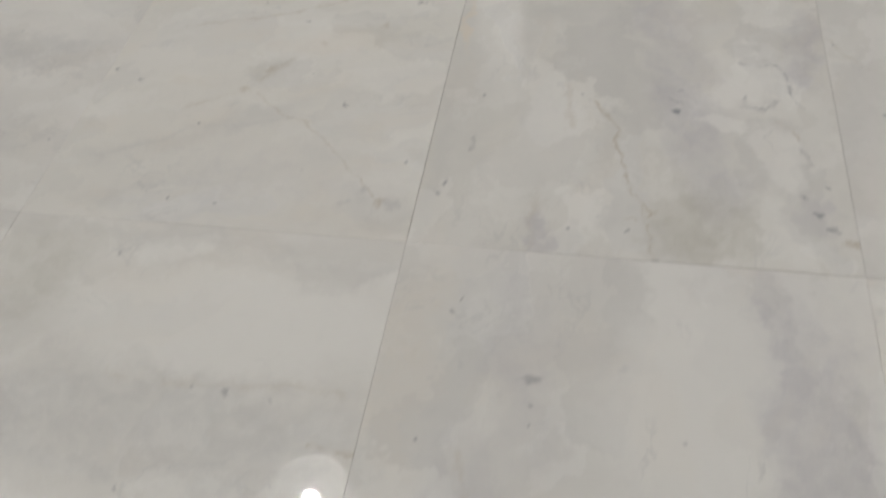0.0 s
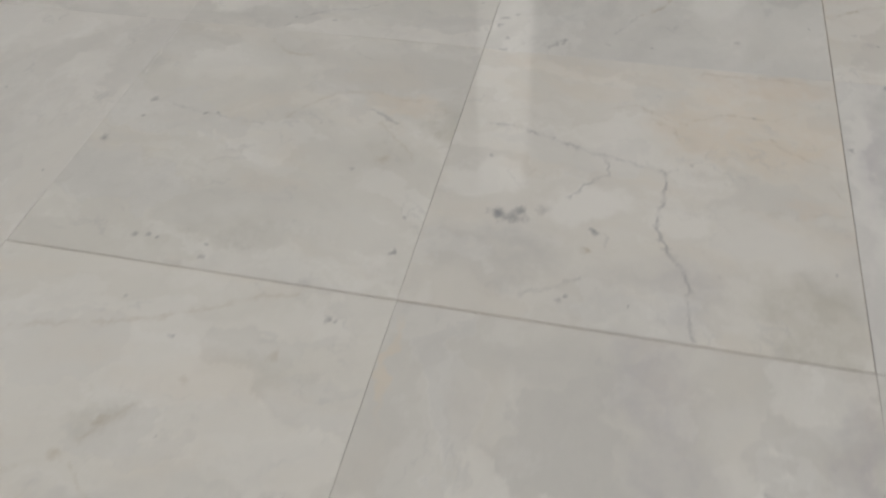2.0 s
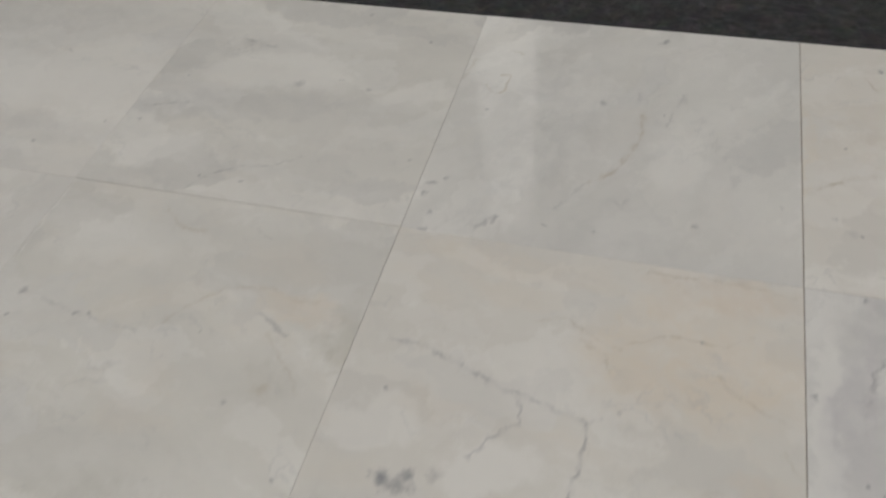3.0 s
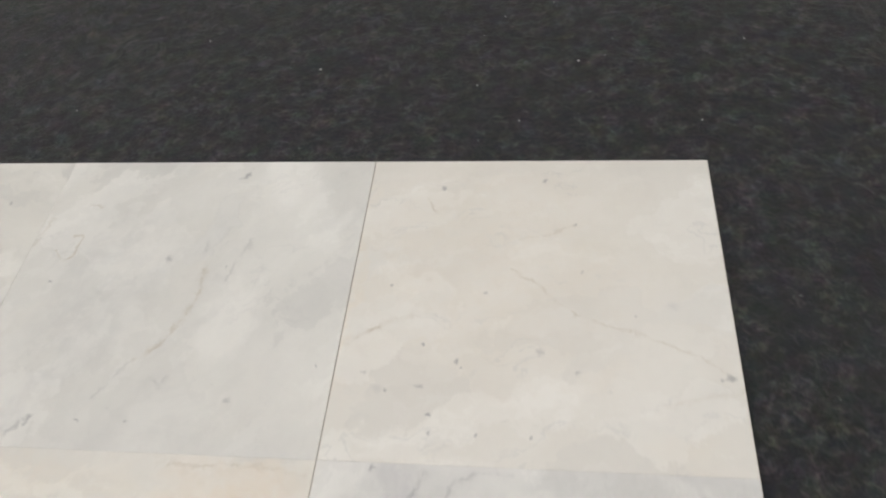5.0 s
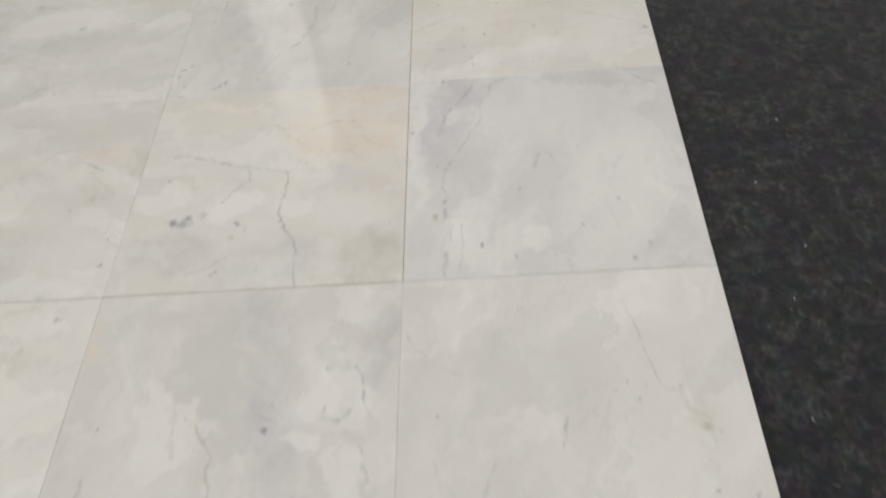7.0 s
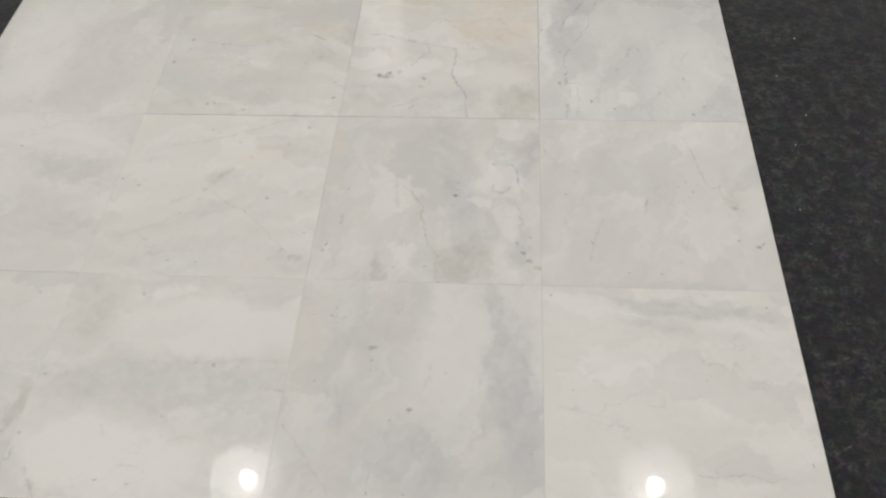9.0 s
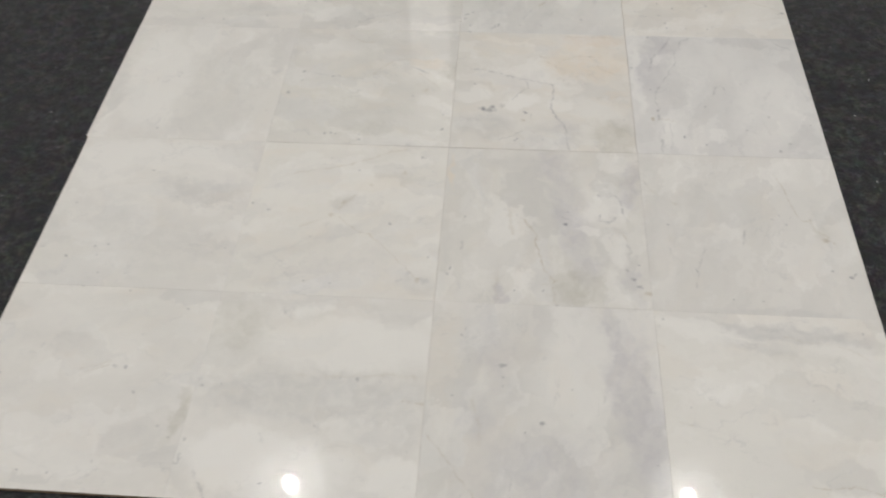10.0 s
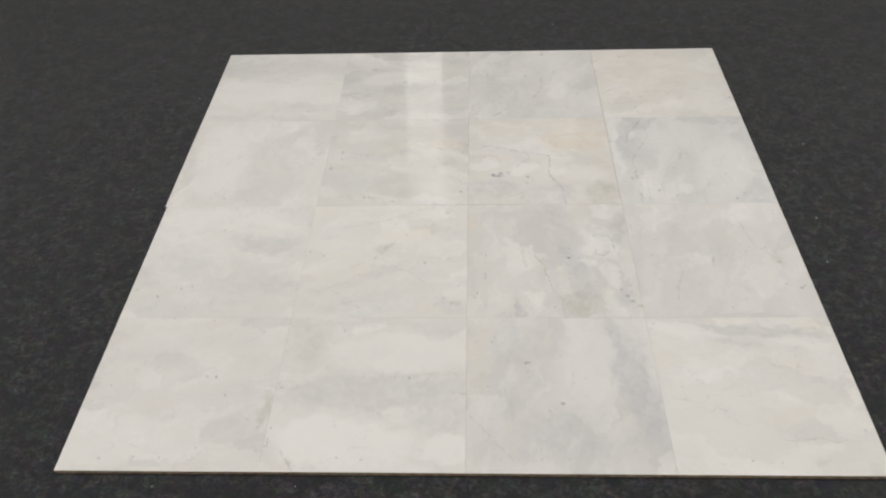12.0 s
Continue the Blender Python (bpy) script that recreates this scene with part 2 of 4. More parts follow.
SLOTS = [(-1.11, -0.98, 0.1, 2.12, ()), (-0.38, -0.18, 0.1, 2.04, (-0.345, -0.305)), (0.14, 0.205, 1.2, 2.12, ()),
         (0.37, 0.45, 0.1, 1.02, ()), (0.53, 0.60, 0.1, 1.9, ())]
structure("wall_north", "dark grey painted wall with narrow windows", "wall", DARK_WALL,
          *slotted(-ROOM_X - 0.15, ROOM_X + 0.15, SLOTS, ROOM_N, ROOM_N + 0.05, -0.05, ROOM_H + 0.1))
structure("wall_south", "plain grey painted wall", "wall", WALL, (-ROOM_X - 0.15, ROOM_X + 0.15, ROOM_S - 0.15, ROOM_S, -0.05, ROOM_H + 0.1))
structure("wall_west", "plain grey painted wall", "wall", WALL, (-ROOM_X - 0.15, -ROOM_X, ROOM_S, ROOM_N, -0.05, ROOM_H + 0.1))
structure("wall_east", "plain grey painted wall", "wall", WALL, (ROOM_X, ROOM_X + 0.15, ROOM_S, ROOM_N, -0.05, ROOM_H + 0.1))


# ---- ceiling lamps ----
def ring(bm, profile, steps=48, ribs=0.0):
    """A surface of revolution from (radius, height) pairs; ribs waves the radius."""
    rows = []
    for r, z in profile:
        rows.append([bm.verts.new((r * (1 + ribs * (-1) ** i) * math.cos(2 * math.pi * i / steps),
                                   r * (1 + ribs * (-1) ** i) * math.sin(2 * math.pi * i / steps), z)) for i in range(steps)])
    for a, b in zip(rows, rows[1:]):
        for i in range(steps):
            bm.faces.new((a[i], a[(i + 1) % steps], b[(i + 1) % steps], b[i]))
    return rows


def glow(name, colour, strength):
    n = Nodes().start(name)
    n.set(Base_Color=(*colour, 1), Emission_Color=(*colour, 1), Emission_Strength=strength)
    return n.mat


# emission stands in for the bulb's light in the bowl and on the prisms
LENS = glow("lit ribbed glass", (0.72, 0.74, 0.74), 0.45)
BULB = glow("lit bulb", (1.0, 0.97, 0.92), 60.0)
FACET = glow("glass prisms with glowing glints", (1.0, 0.98, 0.95), 8.0)


def ceiling_lamp():
    lamp = tagged(new("ceiling_lamp"), "round ceiling lamp with a ribbed glass bowl and a lit bulb", "lamp", "lamps on the ceiling")
    bm = bmesh.new()
    ring(bm, [(0.012, 0.30), (0.05, 0.30), (0.05, 0.20), (0.085, 0.20), (0.085, 0.11), (0.07, 0.105), (0.012, 0.105)], 32)
    part("housing", bm, METAL, lamp, "grey metal lamp housing", True)
    bm = bmesh.new()
    ring(bm, [(0.06, 0.105), (0.075, 0.09), (0.12, 0.075), (0.16, 0.045), (0.19, 0.0), (0.195, -0.03), (0.200, -0.03),
              (0.195, 0.002), (0.165, 0.049), (0.12, 0.08), (0.075, 0.096), (0.06, 0.112)], 96, 0.012)
    part("bowl", bm, LENS, lamp, "ribbed glass bowl lit from within")
    bm = bmesh.new()
    for i in range(56):
        a = 2 * math.pi * i / 56
        v = bmesh.ops.create_icosphere(bm, subdivisions=1, radius=0.0056)["verts"]
        bmesh.ops.translate(bm, vec=(0.197 * math.cos(a), 0.197 * math.sin(a), -0.032), verts=v)
    part("rim", bm, FACET, lamp, "prismatic rim with glints put in as glow")
    for i in range(10):
        a = 2 * math.pi * (i + 0.3 * (i % 3)) / 10
        bm = bmesh.new()
        bmesh.ops.create_icosphere(bm, subdivisions=1, radius=0.008 + 0.003 * (i % 3))
        bmesh.ops.scale(bm, vec=(1, 0.7, 0.4), verts=bm.verts)
        bmesh.ops.translate(bm, vec=((0.085 + 0.012 * (i % 4)) * math.cos(a), (0.085 + 0.012 * (i % 4)) * math.sin(a), 0.055), verts=bm.verts)
        part("prism", bm, FACET, lamp)
    bm = bmesh.new()
    bmesh.ops.create_uvsphere(bm, u_segments=20, v_segments=12, radius=0.042)
    bmesh.ops.translate(bm, vec=(0, 0, 0.03), verts=bm.verts)
    part("bulb", bm, BULB, lamp, "glowing white bulb", True)
    return lamp


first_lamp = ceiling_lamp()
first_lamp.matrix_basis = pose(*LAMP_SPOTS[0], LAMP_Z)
# second lamp shows in the polish; later copies are added light out of view
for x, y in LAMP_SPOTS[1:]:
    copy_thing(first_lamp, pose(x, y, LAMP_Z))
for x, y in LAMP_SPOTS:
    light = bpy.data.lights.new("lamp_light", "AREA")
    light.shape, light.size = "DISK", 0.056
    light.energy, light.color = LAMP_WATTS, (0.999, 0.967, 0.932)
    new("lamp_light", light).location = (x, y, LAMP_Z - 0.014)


# ---- narrow windows in the far wall, seen in the polish ----
DAYLIGHT = glow("hazy daylight", (1.0, 0.95, 0.90), 0.95)
GLASS = Nodes().start("window glass").set(Base_Color=(0.95, 0.97, 0.96, 1), Roughness=0.0, Transmission_Weight=1.0, IOR=1.45)


SMOKED = Nodes().start("smoked window glass").set(Base_Color=(0.30, 0.30, 0.295, 1), Roughness=0.0, Transmission_Weight=1.0, IOR=1.45)


def window(name, x0, x1, z0, z1, bars=()):
    """A tall narrow window: frame, panes between upright bars."""
    win = tagged(new(name), "tall narrow window with a pale frame and daylight behind", "window", kind="structure")
    win.location = ((x0 + x1) / 2, ROOM_N + 0.025, z0)
    w, h = (x1 - x0) / 2, z1 - z0
    bm = bmesh.new()
    for b in ((-w - 0.015, -w, -0.028, 0.03, -0.015, h + 0.015), (w, w + 0.015, -0.028, 0.03, -0.015, h + 0.015),
              (-w, w, -0.028, 0.03, h, h + 0.015), (-w, w, -0.028, 0.03, -0.015, 0)):
        box(bm, *b)
    part("frame", bm, METAL, win, "grey metal window frame")
    edges = [-w, *(b - (x0 + x1) / 2 for b in bars), w]
    for b in edges[1:-1]:
        bm = bmesh.new()
        box(bm, b - 0.007, b + 0.007, -0.02, 0.02, 0, h)
        part("bar", bm, METAL, win)
    for a, b in zip(edges, edges[1:]):
        bm = bmesh.new()
        box(bm, a + 0.008, b - 0.008, -0.004, 0.004, 0.001, h - 0.001)
        part("pane", bm, GLASS if bars else SMOKED, win).visible_shadow = False
    return win


for i, slot in enumerate(SLOTS):
    window("window_%d" % (i + 1), *slot)
tagged(structure("backdrop", "hazy pale daylight outside the windows", "backdrop", DAYLIGHT, (-1.6, 1.5, ROOM_N + 0.3, ROOM_N + 0.32, -0.05, 2.8)))


# ---- lint on the carpet ----
def lint():
    """Pale fibres and crumbs scattered on the carpet round the tiles."""
    rnd = random.Random(5)
    bm = bmesh.new()
    spots = LINT_SPOTS
    for _ in range(150):
        x, y = rnd.uniform(-2.4, 2.4), rnd.uniform(-1.8, 2.1)
        if max(abs(x), abs(y)) > 0.93:
            spots = spots + [(x, y)]
    for k, (x, y) in enumerate(spots):
        big = 1.0 if k < len(LINT_SPOTS) else rnd.uniform(0.25, 0.7)
        a, n = rnd.uniform(0, math.pi), 3
        length, wide = 0.0034 * big, 0.0008 * big
        rows = []
        for i in range(n):
            u = i / (n - 1) - 0.5
            cx, cy = x + u * length * math.cos(a), y + u * length * math.sin(a)
            lift = 0.0012 + 0.0012 * math.cos(u * 3)
            nx, ny = -math.sin(a) * wide, math.cos(a) * wide
            rows.append([bm.verts.new((cx + nx, cy + ny, 0.0003)), bm.verts.new((cx, cy, lift + 0.001)), bm.verts.new((cx - nx, cy - ny, 0.0003))])
        for r, q in zip(rows, rows[1:]):
            for i in range(3):
                bm.faces.new((r[i], r[(i + 1) % 3], q[(i + 1) % 3], q[i]))
        bm.faces.new(rows[0])
        bm.faces.new(rows[-1])
    return tagged(new("lint", mesh("lint", bm, LINT)), "pale lint crumbs scattered on the carpet", "lint", kind="stuff")


LINT_SPOTS = [(-0.860, 1.072), (-0.370, -0.943), (-0.972, 0.621), (1.051, 0.035), (0.983, -0.244), (1.078, 0.306), (1.011, 0.167), (1.010, -0.059), (0.331, 1.140), (0.746, 1.150), (1.004, 1.198), (-0.686, -0.946)]
LINT = plain("pale lint", (0.42, 0.42, 0.41), 0.9)
lint()


# ---- marble tiles ----
def tile(col, row, stone, label, gap=(0.15, 0.15, 0.15, 0.15), dx=0.0, dy=0.0, turn=0.0, tip=(0.0, 0.0)):
    """One tile, dry-laid; col and row count from the near corner. gap: mm left open on the left, right, near and far side."""
    left, right, near, far = (g * 0.001 for g in gap)
    h, cut = SIDE / 2, TOP - 0.0016
    ob = tagged(new("marble_tile"), label, "tile", "marble tiles laid four by four")
    ob.location = ((col - 1.5) * SIDE + dx, (row - 1.5) * SIDE + dy, 0)
    ob.matrix_basis = pose((col - 1.5) * SIDE + dx, (row - 1.5) * SIDE + dy, 0, tip[0], tip[1], turn)
    bm = bmesh.new()
    box(bm, -h + left, h - right, -h + near, h - far, cut, TOP)
    rim = [e for e in bm.edges if all(v.co.z > TOP - 1e-5 for v in e.verts)]
    bmesh.ops.bevel(bm, geom=rim, offset=0.00045, segments=1, affect="EDGES")
    for f in bm.faces:
        c = f.calc_center_median()
        x, y = c.x + ob.location.x, c.y + ob.location.y
        if c.z < TOP - 1e-5 and max(abs(x), y) > 2 * SIDE - 0.006:
            f.material_index = 1
    part("polished_face", bm, stone, ob).data.materials.append(EDGE)
    bm = bmesh.new()
    box(bm, -h + left * (0.1 if left > 0 else 1), h - right * 0.1, -h + near * 0.1, h - far * 0.1, 0, cut)
    part("sawn_body", bm, EDGE, ob, "rough tan sawn edge")
    return ob


# each tile's own veins, clouds and flecks; bases in columns 2 and 3 also darkened for shade

m = Marble().begin(1, base=(0.735, 0.718, 0.680), angle=10, cloud=0.12, warm=0.12)
m.patch("grey", 0.774, 0.328, 0.316, 0.267, 176, 0.15, 0.80)
m.patch("olive", 0.964, 0.374, 0.157, 0.041, -97, 0.50, 0.50)
m.patch("white", 0.151, 0.131, 0.224, 0.121, -156, 0.38, 0.60)
m.patch("grey", 0.850, 0.759, 0.209, 0.128, 107, 0.12, 0.80)
m.patch("white", 0.338, 0.841, 0.260, 0.117, 176, 0.26, 0.70)
m.patch("grey", 0.346, 0.488, 0.272, 0.194, 124, 0.07, 0.80)
m.vein("ochre", 2.5, 0.5, (0.467, 0.552), (0.519, 0.572), (0.589, 0.596))
m.vein("ochre", 2, 0.4, (0.506, 0.541), (0.543, 0.565), (0.585, 0.576))
m.vein("ink", 1.3, 0.35, (0.801, 0.819), (0.845, 0.858), (0.869, 0.893))
m.vein("smoke", 5, 0.25, (0.329, 0.15), (0.432, 0.112), (0.519, 0.082), (0.591, 0.027))
m.dot("ink", 0.611, 0.578, 3.5, 0.5)
m.dot("ink", 0.668, 0.57, 4.5, 0.6)
m.dot("ink", 0.742, 0.46, 3.5, 0.6)
m.dot("ink", 0.329, 0.99, 3, 0.5)
m.dot("ink", 0.869, 0.893, 3, 0.5)
m.dot("ink", 0.694, 0.749, 2, 0.4)
m.dot("ink", 0.885, 0.307, 4, 0.35)
m.dot("ink", 0.668, 0.13, 3, 0.25)
m.dot("ink", 0.196, 0.069, 5, 0.3)
m.dot("ink", 0.563, 0.981, 3.5, 0.4)
tile(0, 0, m.done(), "polished off-white marble tile with faint ochre flecks", gap=(0.1, 0.08, 0.1, 0.4), tip=(0.05, -0.03))

m = Marble().begin(5, base=(0.735, 0.718, 0.680), angle=0, cloud=0.08, warm=0.10)
m.patch("olive", 0.098, 0.833, 0.186, 0.165, 128, 0.30, 0.70)
m.patch("grey", 0.567, 0.959, 0.494, 0.046, 180, 0.20, 0.70)
m.patch("white", 0.615, 0.728, 0.476, 0.140, 180, 0.54, 0.32)
m.patch("grey", 0.485, 0.484, 0.694, 0.130, -177, 0.35, 0.48)
m.patch("white", 0.348, 0.162, 0.405, 0.170, 174, 0.71, 0.32)
m.patch("grey", 0.829, 0.357, 0.217, 0.153, 164, 0.26, 0.50)
m.patch("white", 0.892, 0.143, 0.143, 0.092, 180, 0.60, 0.32)
m.patch("grey", 0.786, 0.053, 0.188, 0.045, -180, 0.14, 0.60)
m.vein("ochre", 3, 0.5, (0.906, 0.476), (0.961, 0.471), (1, 0.467))
m.vein("ochre", 6, 0.22, (0.431, 0.58), (0.617, 0.576), (0.862, 0.6), (0.989, 0.596))
m.vein("ink", 3, 0.5, (-0.006, 0.154), (0.018, 0.145), (0.02, 0.185))
m.vein("ink", 3, 0.65, (0.092, 0.119), (0.112, 0.08), (0.136, 0.047), (0.164, 0.01))
m.dot("ink", 0.7, 0.565, 4, 0.5)
m.dot("ink", 0.797, 0.563, 3.5, 0.35)
m.dot("ink", 0.549, 0.34, 3.5, 0.4)
m.dot("ink", 0.32, 0.9, 4, 0.4)
m.dot("ink", 0.035, 0.504, 4, 0.35)
m.dot("ink", 0.02, 0.252, 4, 0.5)
m.dot("smoke", 0.016, 0.537, 7, 0.35)
tile(1, 0, m.done(), "polished marble tile banded white and dove grey", gap=(0.08, 0.16, 0.1, 0.08), tip=(-0.02, 0.04))

m = Marble().begin(9, base=(0.695, 0.681, 0.648), angle=75, cloud=0.12, warm=0.10)
m.patch("warm", 0.065, 0.682, 0.340, 0.073, 90, 0.20, 0.70)
m.patch("blue", 0.301, 0.682, 0.325, 0.074, 99, 0.24, 0.80)
m.patch("white", 0.652, 0.683, 0.310, 0.218, 76, 0.52, 0.50)
m.patch("blue", 0.891, 0.563, 0.484, 0.111, 99, 0.42, 0.50)
m.patch("blue", 0.487, 0.202, 0.364, 0.183, -178, 0.32, 0.70)
m.patch("blue", 0.232, 0.422, 0.170, 0.087, 110, 0.21, 0.80)
m.patch("white", 0.876, 0.883, 0.127, 0.042, 92, 0.41, 0.40)
m.patch("white", 0.609, 0.875, 0.137, 0.064, 91, 0.52, 0.35)
m.patch("olive", 0.099, 0.183, 0.182, 0.083, 89, 0.10, 0.80)
m.patch("grey", 0.434, 0.883, 0.127, 0.098, 103, 0.14, 0.80)
m.patch("blue", 0.810, 0.801, 0.168, 0.035, 102, 0.42, 0.50)
m.vein("ochre", 1.5, 0.55, (0.007, 0.34), (0.046, 0.294), (0.096, 0.239), (0.133, 0.189), (0.171, 0.145), (0.23, 0.066))
m.vein("ochre", 5, 0.22, (0.197, 0.495), (0.223, 0.43), (0.234, 0.355), (0.232, 0.305))
m.vein("ink", 2.5, 0.35, (0.343, 0.202), (0.37, 0.156), (0.367, 0.115))
m.vein("ink", 2.5, 0.4, (0.168, 0.071), (0.188, 0.104))
m.vein("ink", 2.5, 0.3, (0.768, 0.554), (0.748, 0.513))
m.dot("ink", 0.153, 0.854, 3, 0.6)
m.dot("ink", 0.138, 0.823, 2.5, 0.4)
m.dot("ink", 0.324, 0.67, 5, 0.5, 2, 0)
m.dot("ink", 0.33, 0.615, 3, 0.4)
m.dot("ink", 0.33, 0.572, 3.5, 0.45)
m.dot("ink", 0.499, 0.406, 5, 0.65, 1.6, 0)
m.dot("ink", 0.424, 0.362, 3, 0.5)
m.dot("smoke", 0.507, 0.718, 6, 0.3)
tile(2, 0, m.done(), "marble tile with upright grey clouds and a white core", gap=(0.16, 0.15, 0.1, 0.25), tip=(0.04, 0.02))

m = Marble().begin(13, base=(0.735, 0.718, 0.677), angle=0, cloud=0.07, warm=0.12)
m.patch("grey", 0.563, 0.912, 0.514, 0.055, 176, 0.42, 0.48)
m.patch("white", 0.206, 0.891, 0.241, 0.065, 174, 0.60, 0.35)
m.patch("grey", 0.451, 0.826, 0.202, 0.044, 174, 0.27, 0.50)
m.patch("white", 0.855, 0.818, 0.196, 0.070, 170, 0.45, 0.40)
m.patch("white", 0.309, 0.392, 0.400, 0.332, 43, 0.26, 0.80)
m.patch("olive", 0.703, 0.755, 0.243, 0.044, 169, 0.14, 0.70)
m.vein("ochre", 3, 0.4, (0.056, 0.449), (0.083, 0.445), (0.109, 0.434))
m.vein("ochre", 2, 0.5, (0.546, 0.202), (0.616, 0.187), (0.702, 0.209), (0.761, 0.196), (0.804, 0.182), (0.842, 0.206))
m.vein("ochre", 3, 0.22, (0.559, 0.889), (0.638, 0.865), (0.798, 0.847), (0.901, 0.784))
m.vein("ochre", 3, 0.35, (-0.003, 0.821), (0.026, 0.812))
m.dot("ink", 0.039, 0.955, 4, 0.45)
m.dot("ink", 0.903, 0.915, 3, 0.4)
tile(3, 0, m.done(), "cream marble tile with a grey streak and ochre vein", gap=(0.15, 0.1, 0.1, 0.08), tip=(-0.03, -0.05))

m = Marble().begin(2, base=(0.735, 0.718, 0.680), angle=-4, cloud=0.12, warm=0.08)
m.patch("white", 0.426, 0.869, 0.556, 0.120, 179, 0.52, 0.40)
m.patch("white", 0.171, 0.777, 0.240, 0.152, 170, 0.52, 0.40)
m.patch("grey", 0.731, 0.632, 0.306, 0.076, -176, 0.34, 0.50)
m.patch("grey", 0.232, 0.547, 0.241, 0.088, -174, 0.20, 0.60)
m.patch("grey", 0.592, 0.287, 0.514, 0.263, 176, 0.22, 0.60)
m.patch("white", 0.414, 0.603, 0.207, 0.056, 179, 0.38, 0.50)
m.patch("grey", 0.050, 0.436, 0.208, 0.100, 111, 0.14, 0.70)
m.dot("ink", 0.443, 0.755, 3, 0.45)
m.dot("ink", 0.635, 0.713, 4, 0.35)
m.dot("ink", 1.02, 0.552, 4, 0.55)
m.dot("ink", 0.176, 0.167, 4, 0.6)
m.dot("ink", 0.364, 0.256, 4, 0.55)
m.dot("ink", 0.322, 0.184, 4, 0.55)
m.dot("ink", 0.301, 0.232, 3, 0.5)
m.dot("ink", 0.036, 0.221, 4, 0.3)
m.dot("ink", 0.576, -0.013, 4, 0.4)
tile(0, 1, m.done(), "polished white marble tile with soft grey bands and small pits", gap=(0.1, 0.08, 0.4, 0.2), tip=(0.03, 0.03))

m = Marble().begin(6, base=(0.745, 0.728, 0.682), angle=12, cloud=0.07, warm=0.18)
m.patch("grey", 0.354, 0.312, 0.460, 0.051, -154, 0.23, 0.70)
m.patch("grey", 0.265, 0.064, 0.281, 0.053, 180, 0.19, 0.70)
m.patch("blue", 0.547, 0.132, 0.417, 0.168, -170, 0.14, 0.70)
m.patch("olive", 0.796, 0.776, 0.128, 0.069, -160, 0.22, 0.70)
m.patch("white", 0.225, 0.687, 0.246, 0.153, -164, 0.26, 0.60)
m.patch("grey", 0.915, 0.076, 0.114, 0.072, 162, 0.27, 0.70)
m.patch("olive", 0.483, 0.573, 0.088, 0.041, -146, 0.24, 0.70)
m.patch("white", 0.541, 0.752, 0.175, 0.065, -159, 0.22, 0.60)
m.vein("ochre", 4, 0.32, (0.164, 0.766), (0.35, 0.81), (0.471, 0.845), (0.571, 0.886), (0.657, 0.934), (0.775, 0.976))
m.vein("ochre", 1.5, 0.45, (0.475, 0.488), (0.534, 0.434), (0.593, 0.392), (0.663, 0.377))
m.vein("ochre", 1.5, 0.45, (0.641, 0.381), (0.751, 0.287), (0.816, 0.208), (0.851, 0.178), (0.91, 0.114))
m.vein("ochre", 4, 0.25, (0.289, 0.409), (0.449, 0.497), (0.495, 0.573), (0.547, 0.637))
m.vein("smoke", 5, 0.3, (0.097, 0.208), (0.171, 0.234), (0.278, 0.283), (0.329, 0.331), (0.466, 0.348), (0.608, 0.392))
m.vein("smoke", 4, 0.2, (0.217, 0.077), (0.28, 0.114), (0.49, 0.138))
m.vein("ink", 4, 0.3, (0.808, 0.101), (0.834, 0.114))
m.dot("ochre", 0.49, 0.582, 8, 0.35)
m.dot("ochre", 0.434, 0.497, 7, 0.3)
m.dot("ochre", 0.783, 0.801, 8, 0.25)
m.dot("ochre", 0.617, 0.705, 7, 0.2)
m.dot("ink", 0.022, 0.552, 4, 0.55)
m.dot("ink", 0.738, 0.451, 4, 0.6)
m.dot("ink", 0.359, 0.35, 3, 0.6)
m.dot("ink", 0.867, 0.917, 4.5, 0.55)
m.dot("ink", 0.888, 0.913, 3.5, 0.4)
m.dot("ink", 1.02, 0.374, 4, 0.6)
m.dot("ink", 0.541, 0.81, 3, 0.4)
m.dot("ink", 0.385, 0.893, 3, 0.4)
m.dot("smoke", 0.862, 0.147, 8, 0.5)
m.dot("ochre", 0.913, 0.11, 7, 0.4)
m.dot("smoke", 0.943, 0.108, 8, 0.5, 1.8, 10)
tile(1, 1, m.done(), "polished off-white marble tile with wandering fine ochre veins", gap=(0.08, 0.16, 0.08, 0.55), tip=(-0.05, -0.02))

m = Marble().begin(10, base=(0.685, 0.671, 0.633), angle=80, cloud=0.14, warm=0.10)
m.patch("blue", 0.644, 0.540, 0.298, 0.100, 96, 0.41, 0.65)
m.patch("blue", 0.953, 0.767, 0.194, 0.044, 91, 0.41, 0.50)
m.patch("grey", 0.341, 0.891, 0.303, 0.079, 179, 0.20, 0.70)
m.patch("white", 0.803, 0.628, 0.102, 0.063, -160, 0.64, 0.40)
m.patch("white", 0.860, 0.365, 0.126, 0.069, 103, 0.56, 0.40)
m.patch("white", 0.728, 0.455, 0.071, 0.039, 172, 0.60, 0.35)
m.patch("olive", 0.675, 0.119, 0.149, 0.123, -161, 0.44, 0.48)
m.patch("white", 0.845, 0.132, 0.136, 0.043, 97, 0.45, 0.40)
m.patch("blue", 0.292, 0.053, 0.068, 0.025, 106, 0.47, 0.50)
m.patch("white", 0.390, 0.101, 0.073, 0.033, 103, 0.41, 0.40)
m.patch("grey", 0.101, 0.090, 0.069, 0.015, 108, 0.27, 0.60)
m.patch("warm", 0.021, 0.820, 0.139, 0.020, 93, 0.44, 0.50)
